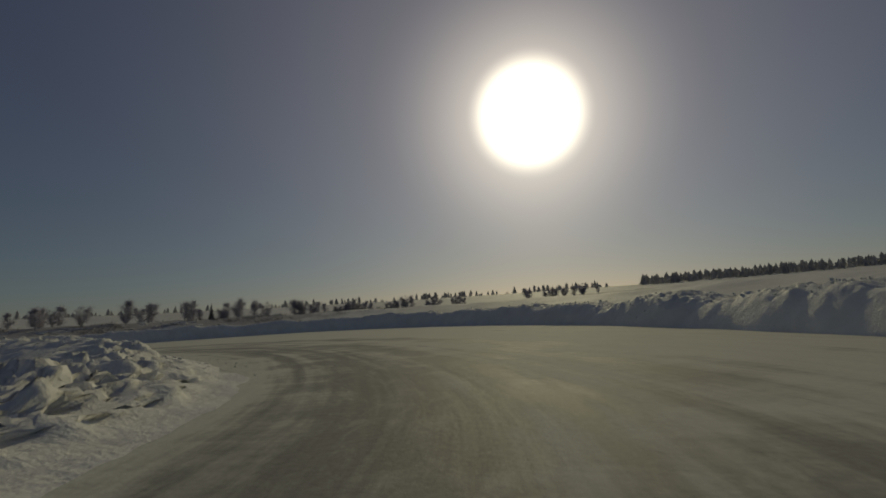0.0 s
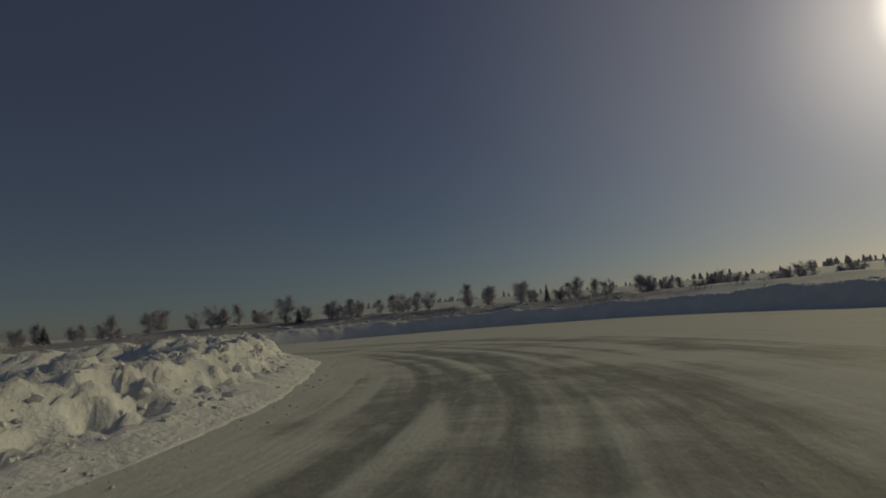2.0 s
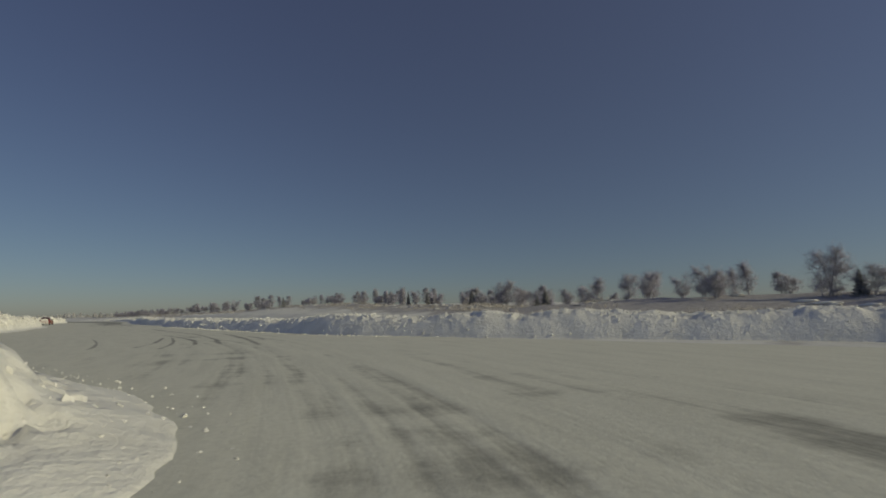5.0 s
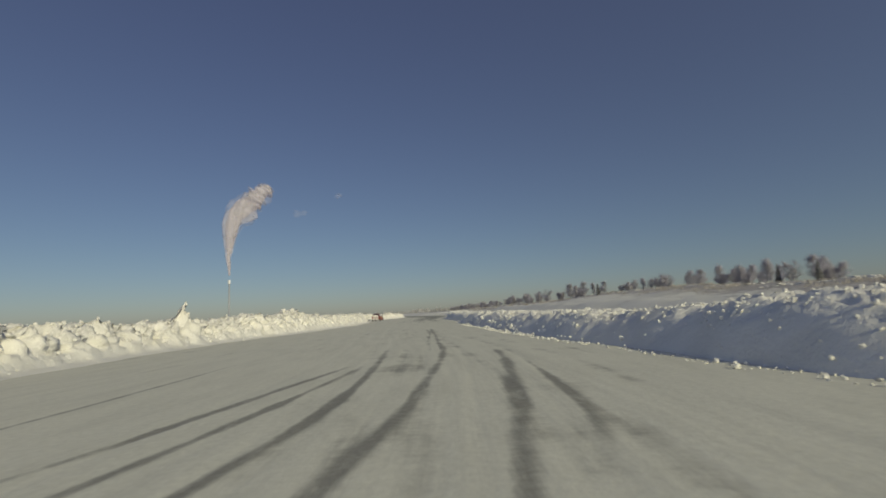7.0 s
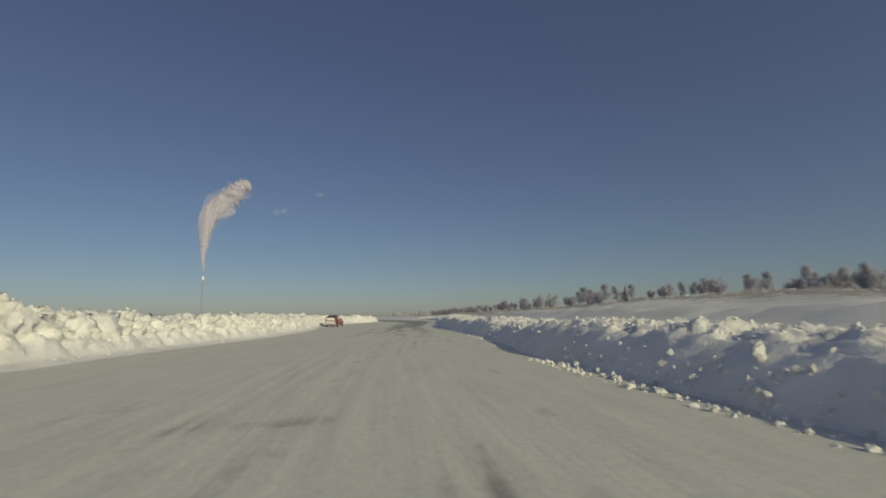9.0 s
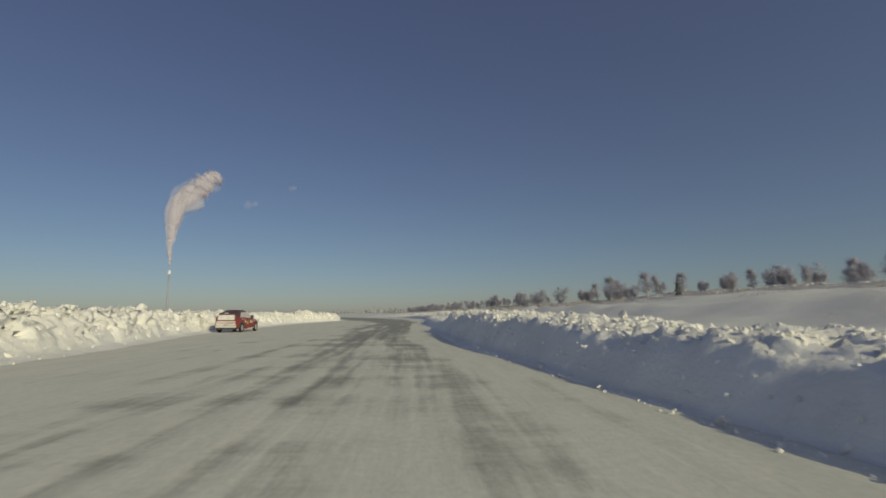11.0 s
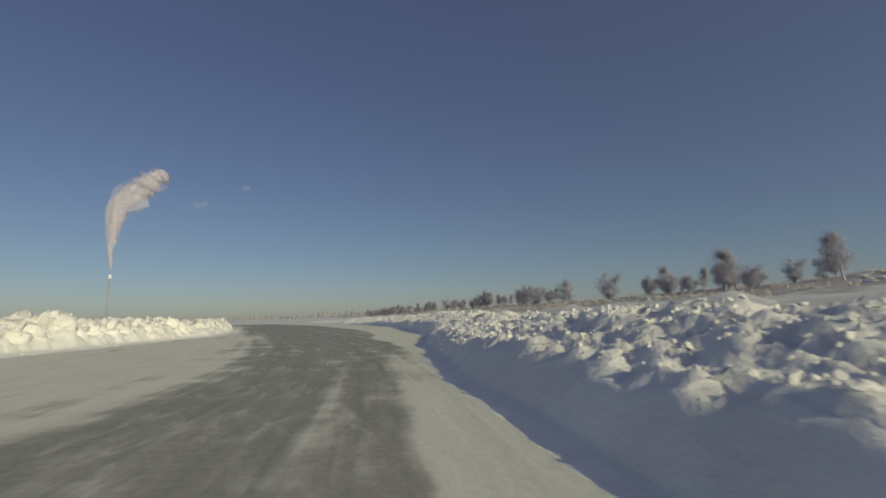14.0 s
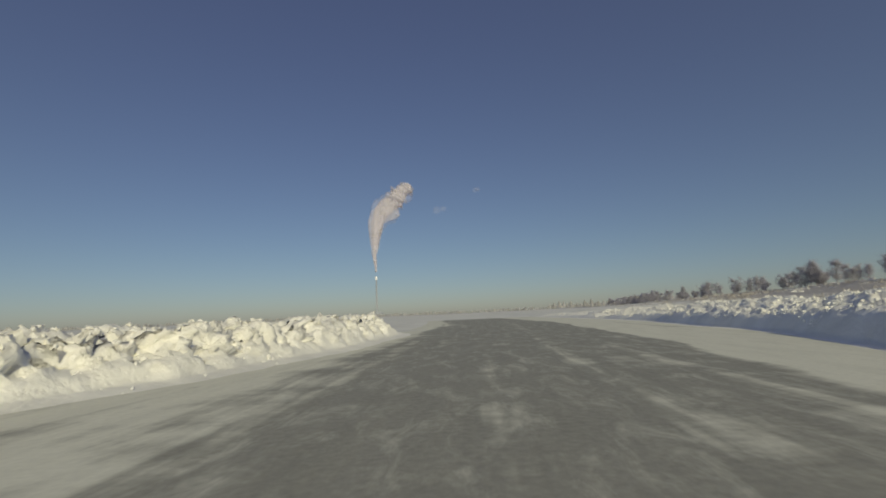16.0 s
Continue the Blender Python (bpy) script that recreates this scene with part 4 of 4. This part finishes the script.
# ---- the parked rally car ----
# the red is dulled to carry the haze between car and camera
RED = plain("worn_haze_dulled_red", (0.25, 0.048, 0.042), 0.55, vary=0.2, scale=5)
ROOF = plain("dark_red_roof", (0.10, 0.05, 0.055), 0.5, vary=0.2, scale=5)
BLACK = plain("black_plastic_and_shade", (0.06, 0.058, 0.058), 0.6, vary=0.2)
RUBBER = plain("tyre_rubber", (0.025, 0.025, 0.027), 0.8, vary=0.3, scale=20)
ALLOY = plain("frosted_alloy", (0.62, 0.62, 0.62), 0.45, 0.6, vary=0.1)
GLASS = plain("tinted_glass", (0.16, 0.17, 0.18), 0.12, vary=0.05)
FROST = plain("frosted_glass", (0.55, 0.53, 0.52), 0.5, vary=0.12, scale=9)
CRUST = snow_material("blown_snow_crust", (0.70, 0.68, 0.63), (0.84, 0.82, 0.78), 4.0, 20.0, 0.4)
LAMP = plain("lamp_lens", (0.72, 0.70, 0.68), 0.2, vary=0.05)
YELLOW = plain("yellow_vinyl", (0.75, 0.52, 0.08), 0.5, vary=0.06)
VINYL = plain("white_vinyl", (0.80, 0.78, 0.76), 0.5, vary=0.06)


def loft(rings, mat, name, parent, label="", close=True):
    n = len(rings[0])
    v = [p for r in rings for p in r]
    f = [(i * n + k, i * n + (k + 1) % n, (i + 1) * n + (k + 1) % n, (i + 1) * n + k) for i in range(len(rings) - 1) for k in range(n)]
    if close:
        f += [tuple(range(n))[::-1], tuple(range((len(rings) - 1) * n, len(rings) * n))]
    ob = part(name, v, f, mat, parent, label)
    bm = bmesh.new()
    bm.from_mesh(ob.data)
    bmesh.ops.recalc_face_normals(bm, faces=bm.faces)
    bm.to_mesh(ob.data)
    bm.free()
    ob.data.set_sharp_from_angle(angle=radians(38))
    return ob


def slab(name, corners, thick, mat, parent, label=""):
    """A plate on four or more corners, thickened along its normal."""
    c = [Vector(p) for p in corners]
    n = (c[1] - c[0]).cross(c[2] - c[0]).normalized() * thick
    k = len(c)
    v = [(p + n)[:] for p in c] + [(p - n)[:] for p in c]
    f = [tuple(range(k)), tuple(range(k, 2 * k))[::-1]] + [(i, k + i, k + (i + 1) % k, (i + 1) % k) for i in range(k)]
    return part(name, v, f, mat, parent, label, flat=True)


def wheel(car, x, y, side):
    ring = []
    prof = [(0.20, 0.085), (0.275, 0.095), (0.305, 0.08), (0.312, 0.05), (0.312, -0.05), (0.305, -0.08), (0.275, -0.095), (0.20, -0.085)]
    v, f, n = [], [], len(prof)
    for k in range(28):
        w = 2 * math.pi * k / 28
        v += [(x + math.cos(w) * r, y + b, 0.312 + math.sin(w) * r) for r, b in prof]
        f += [(k * n + j, k * n + (j + 1) % n, ((k + 1) % 28) * n + (j + 1) % n, ((k + 1) % 28) * n + j) for j in range(n)]
    hub = new("wheel")
    hub.parent = car
    part("tyre", v, f, RUBBER, hub)
    face = y + side * 0.062
    v, f = [], []
    for k in range(9):
        a = Vector((x, face, 0.312))
        w = 2 * math.pi * k / 9
        prism(v, f, a, a + Vector((math.cos(w), 0, math.sin(w))) * 0.195, 0.035, 0.022, 4)
    for k in range(28):
        w, w2 = 2 * math.pi * k / 28, 2 * math.pi * (k + 1) / 28
        n = len(v)
        for ww in (w, w2):
            v += [(x + math.cos(ww) * r, face + side * b, 0.312 + math.sin(ww) * r) for r, b in ((0.17, -0.03), (0.205, 0.02), (0.212, -0.02))]
        f += [(n, n + 3, n + 4, n + 1), (n + 1, n + 4, n + 5, n + 2)]
        n = len(v)
        v += [(x, face - side * 0.05, 0.312), (x + math.cos(w) * 0.2, face - side * 0.05, 0.312 + math.sin(w) * 0.2), (x + math.cos(w2) * 0.2, face - side * 0.05, 0.312 + math.sin(w2) * 0.2)]
        f += [(n, n + 1, n + 2)]
    part("rim", v, f, ALLOY, hub, "nine-spoke pale alloy rim")


def lettering(car, text, x, y, z, size, mat, label):
    cu = bpy.data.curves.new("lettering", "FONT")
    cu.body, cu.size, cu.extrude, cu.align_x, cu.offset = text, size, 0.002, "CENTER", 0.003
    tmp = bpy.data.objects.new("lettering", cu)
    scene.collection.objects.link(tmp)
    me = bpy.data.meshes.new_from_object(tmp)
    bpy.data.objects.remove(tmp)
    me.materials.clear()
    me.materials.append(mat)
    ob = new("lettering", me)
    ob.parent = car
    ob.matrix_basis = pose(x, y, z, 90, 0, 0)
    tagged(ob, label)


def rally_car():
    car = new("rally_car")
    rings = []
    # station, underside, sill, belt, deck, half width
    for x, z0, z1, belt, deck, w in [(-0.72, 0.44, 0.50, 0.66, 0.74, 0.70), (-0.71, 0.34, 0.40, 0.86, 0.98, 0.77), (-0.60, 0.28, 0.36, 0.92, 1.03, 0.81), (-0.2, 0.25, 0.33, 0.93, 1.0, 0.83),
                                     (0.6, 0.20, 0.30, 0.91, 0.96, 0.84), (1.6, 0.20, 0.30, 0.88, 0.93, 0.84), (2.2, 0.21, 0.30, 0.84, 0.90, 0.835), (2.75, 0.22, 0.32, 0.76, 0.84, 0.81),
                                     (3.10, 0.22, 0.32, 0.68, 0.76, 0.76), (3.27, 0.25, 0.34, 0.58, 0.67, 0.68), (3.31, 0.32, 0.38, 0.50, 0.57, 0.60)]:
        half = [(x, -w * 0.88, z0), (x, -w * 0.97, z1), (x, -w, (z1 + belt) / 2), (x, -w * 0.985, belt), (x, -w * 0.88, deck), (x, -w * 0.4, deck + 0.02)]
        rings.append(half + [(x, -p[1], p[2]) for p in half[::-1]])
    loft(rings, RED, "body", car)
    rings = []
    for x, z, w, base in [(-0.66, 1.06, 0.66, 0.98), (-0.50, 1.15, 0.62, 0.98), (-0.15, 1.25, 0.59, 0.96), (0.45, 1.325, 0.575, 0.95), (0.95, 1.32, 0.57, 0.93), (1.30, 1.27, 0.575, 0.92), (1.85, 1.05, 0.63, 0.90), (2.24, 0.92, 0.69, 0.88)]:
        half = [(x, -0.765, base - 0.05), (x, -0.76, base + 0.01), (x, -w - (0.05 if z > 1.12 else 0), max(base + 0.03, z - 0.07)), (x, -w + 0.08, z), (x, -0.2, z + 0.012)]
        rings.append(half + [(x, -p[1], p[2]) for p in half[::-1]])
    loft(rings, ROOF, "roof", car, "dark red roof and window pillars")
    for side in (-1, 1):
        def sh(x, f, z):
            return (x, side * f, z)
        slab("window", [sh(-0.18, 0.772, 0.985), sh(0.58, 0.772, 0.965), sh(0.50, 0.655, 1.235), sh(0.18, 0.66, 1.20)], 0.008, FROST, car, "frosted rear side window")
        slab("window", [sh(0.66, 0.772, 0.96), sh(1.78, 0.772, 0.935), sh(1.24, 0.655, 1.20), sh(0.58, 0.655, 1.235)], 0.008, FROST if side < 0 else GLASS, car, "hazed grey front side window")
        slab("door", [sh(0.56, 0.838, 0.36), sh(1.92, 0.838, 0.36), sh(1.92, 0.830, 0.84), sh(0.56, 0.834, 0.87)], 0.007, RED, car)
        slab("sill", [sh(1.10, 0.83, 0.21), sh(2.10, 0.83, 0.22), sh(2.10, 0.838, 0.28), sh(1.10, 0.838, 0.26)], 0.012, CRUST, car, "snow-caked door sill")
        slab("mirror", [sh(1.66, 0.79, 0.93), sh(1.66, 0.97, 0.94), sh(1.70, 0.97, 1.06), sh(1.70, 0.79, 1.05)], 0.05, BLACK, car)
        for xw in (0.0, 2.5):
            ring = np.linspace(-0.1, math.pi + 0.1, 13)
            v, f = [], []
            for a in ring:
                v += [(xw + math.cos(a) * r, side * yy, 0.31 + math.sin(a) * r) for r, yy in ((0.325, 0.79), (0.325, 0.853), (0.40, 0.848), (0.40, 0.79))]
            for k in range(len(ring) - 1):
                f += [(k * 4 + j, k * 4 + (j + 1) % 4, k * 4 + 4 + (j + 1) % 4, k * 4 + 4 + j) for j in range(4)]
            part("wheel_arch", v, f, BLACK if xw == 0.0 else RED, car)
            wheel(car, xw, side * 0.79, side)
        slab("tail_lamp", [(-0.715, side * 0.60, 0.80), (-0.715, side * 0.765, 0.80), (-0.70, side * 0.765, 0.90), (-0.70, side * 0.60, 0.90)], 0.014, RED, car, "snow-dusted red tail lamp")
        slab("headlight", [(3.19, side * 0.42, 0.56), (3.11, side * 0.70, 0.56), (3.05, side * 0.70, 0.69), (3.15, side * 0.42, 0.69)], 0.02, LAMP, car)
    slab("windscreen", [(1.36, -0.52, 1.26), (1.36, 0.52, 1.26), (2.18, 0.65, 0.935), (2.18, -0.65, 0.935)], 0.012, GLASS, car)
    slab("rear_window", [(-0.735, -0.60, 0.835), (-0.735, 0.60, 0.835), (-0.675, 0.57, 1.09), (-0.675, -0.57, 1.09)], 0.016, CRUST, car, "rear window plastered with blown snow")
    for z0, z1, w0, w1 in [(0.665, 0.755, -0.70, 0.72), (0.595, 0.645, -0.66, 0.74), (0.455, 0.575, -0.72, 0.70), (0.335, 0.435, -0.74, 0.76)]:
        xx = -0.735
        slab("snow_crust", [(xx, w0, z0), (xx, w1, z0 + 0.006), (xx + 0.006, w1 - 0.03, z1), (xx + 0.006, w0 + 0.05, z1 - 0.01)], 0.014, CRUST, car, "streak of blown snow on the tailgate")
    slab("number_plate", [(-0.756, -0.20, 0.475), (-0.756, 0.20, 0.475), (-0.756, 0.20, 0.575), (-0.756, -0.20, 0.575)], 0.006, VINYL, car, "number plate with dark bars")
    for y in (-0.11, 0.07):
        slab("plate_bar", [(-0.766, y - 0.05, 0.495), (-0.766, y + 0.05, 0.495), (-0.766, y + 0.05, 0.555), (-0.766, y - 0.05, 0.555)], 0.003, BLACK, car)
    # dark plate standing in for the shadow under the tail
    slab("rear_bumper", [(-0.69, -0.70, 0.20), (-0.69, 0.70, 0.20), (-0.70, 0.75, 0.325), (-0.70, -0.75, 0.325)], 0.03, BLACK, car)
    slab("front_bumper", [(3.32, -0.58, 0.27), (3.32, 0.58, 0.27), (3.30, 0.60, 0.46), (3.30, -0.60, 0.46)], 0.04, BLACK, car)
    slab("spoiler", [(-0.74, -0.56, 1.125), (-0.74, 0.56, 1.125), (-0.40, 0.54, 1.195), (-0.40, -0.54, 1.195)], 0.014, ROOF, car)
    for y in (-0.07, 0.09):
        slab("roof_lamp", [(-0.70, y - 0.05, 1.15), (-0.70, y + 0.05, 1.15), (-0.70, y + 0.05, 1.20), (-0.70, y - 0.05, 1.20)], 0.02, LAMP, car, "small white lamp on the spoiler")
    lettering(car, "965", 0.98, -0.850, 0.53, 0.34, YELLOW, "yellow start number on the door")
    lettering(car, "BAR", 1.68, -0.850, 0.58, 0.32, VINYL, "white block letters on the door")
    slab("sticker", [(-0.02, -0.836, 0.875), (0.50, -0.838, 0.865), (0.50, -0.838, 0.905), (-0.02, -0.836, 0.915)], 0.003, VINYL, car, "white strip of unreadable writing")
    oval = [(0.55 + 0.12 * math.cos(a), -0.850, 0.74 + 0.075 * math.sin(a)) for a in np.linspace(0, 2 * math.pi, 17)[:-1]]
    slab("sticker", oval, 0.003, VINYL, car, "oval white sticker on the door")
    slab("sticker", [(2.10, -0.838, 0.74), (2.38, -0.834, 0.73), (2.38, -0.834, 0.77), (2.10, -0.838, 0.78)], 0.005, VINYL, car, "white strip of unreadable writing")
    # the upright greenhouse above the waistline
    for piece in car.children_recursive:
        if piece.type == "MESH" and piece.name.split(".")[0] != "lettering":
            for v in piece.data.vertices:
                if v.co.z > 0.93:
                    v.co.z = 0.93 + (v.co.z - 0.93) * 1.42
    car.matrix_world = pose(104.15, 116.5, 0.0, 0, 0, 59.5) @ Matrix.Diagonal((0.98, 1.0, 1.07, 1))
    tagged(car, "red three-door rally hatchback, tail plastered with snow", "car")


rally_car()
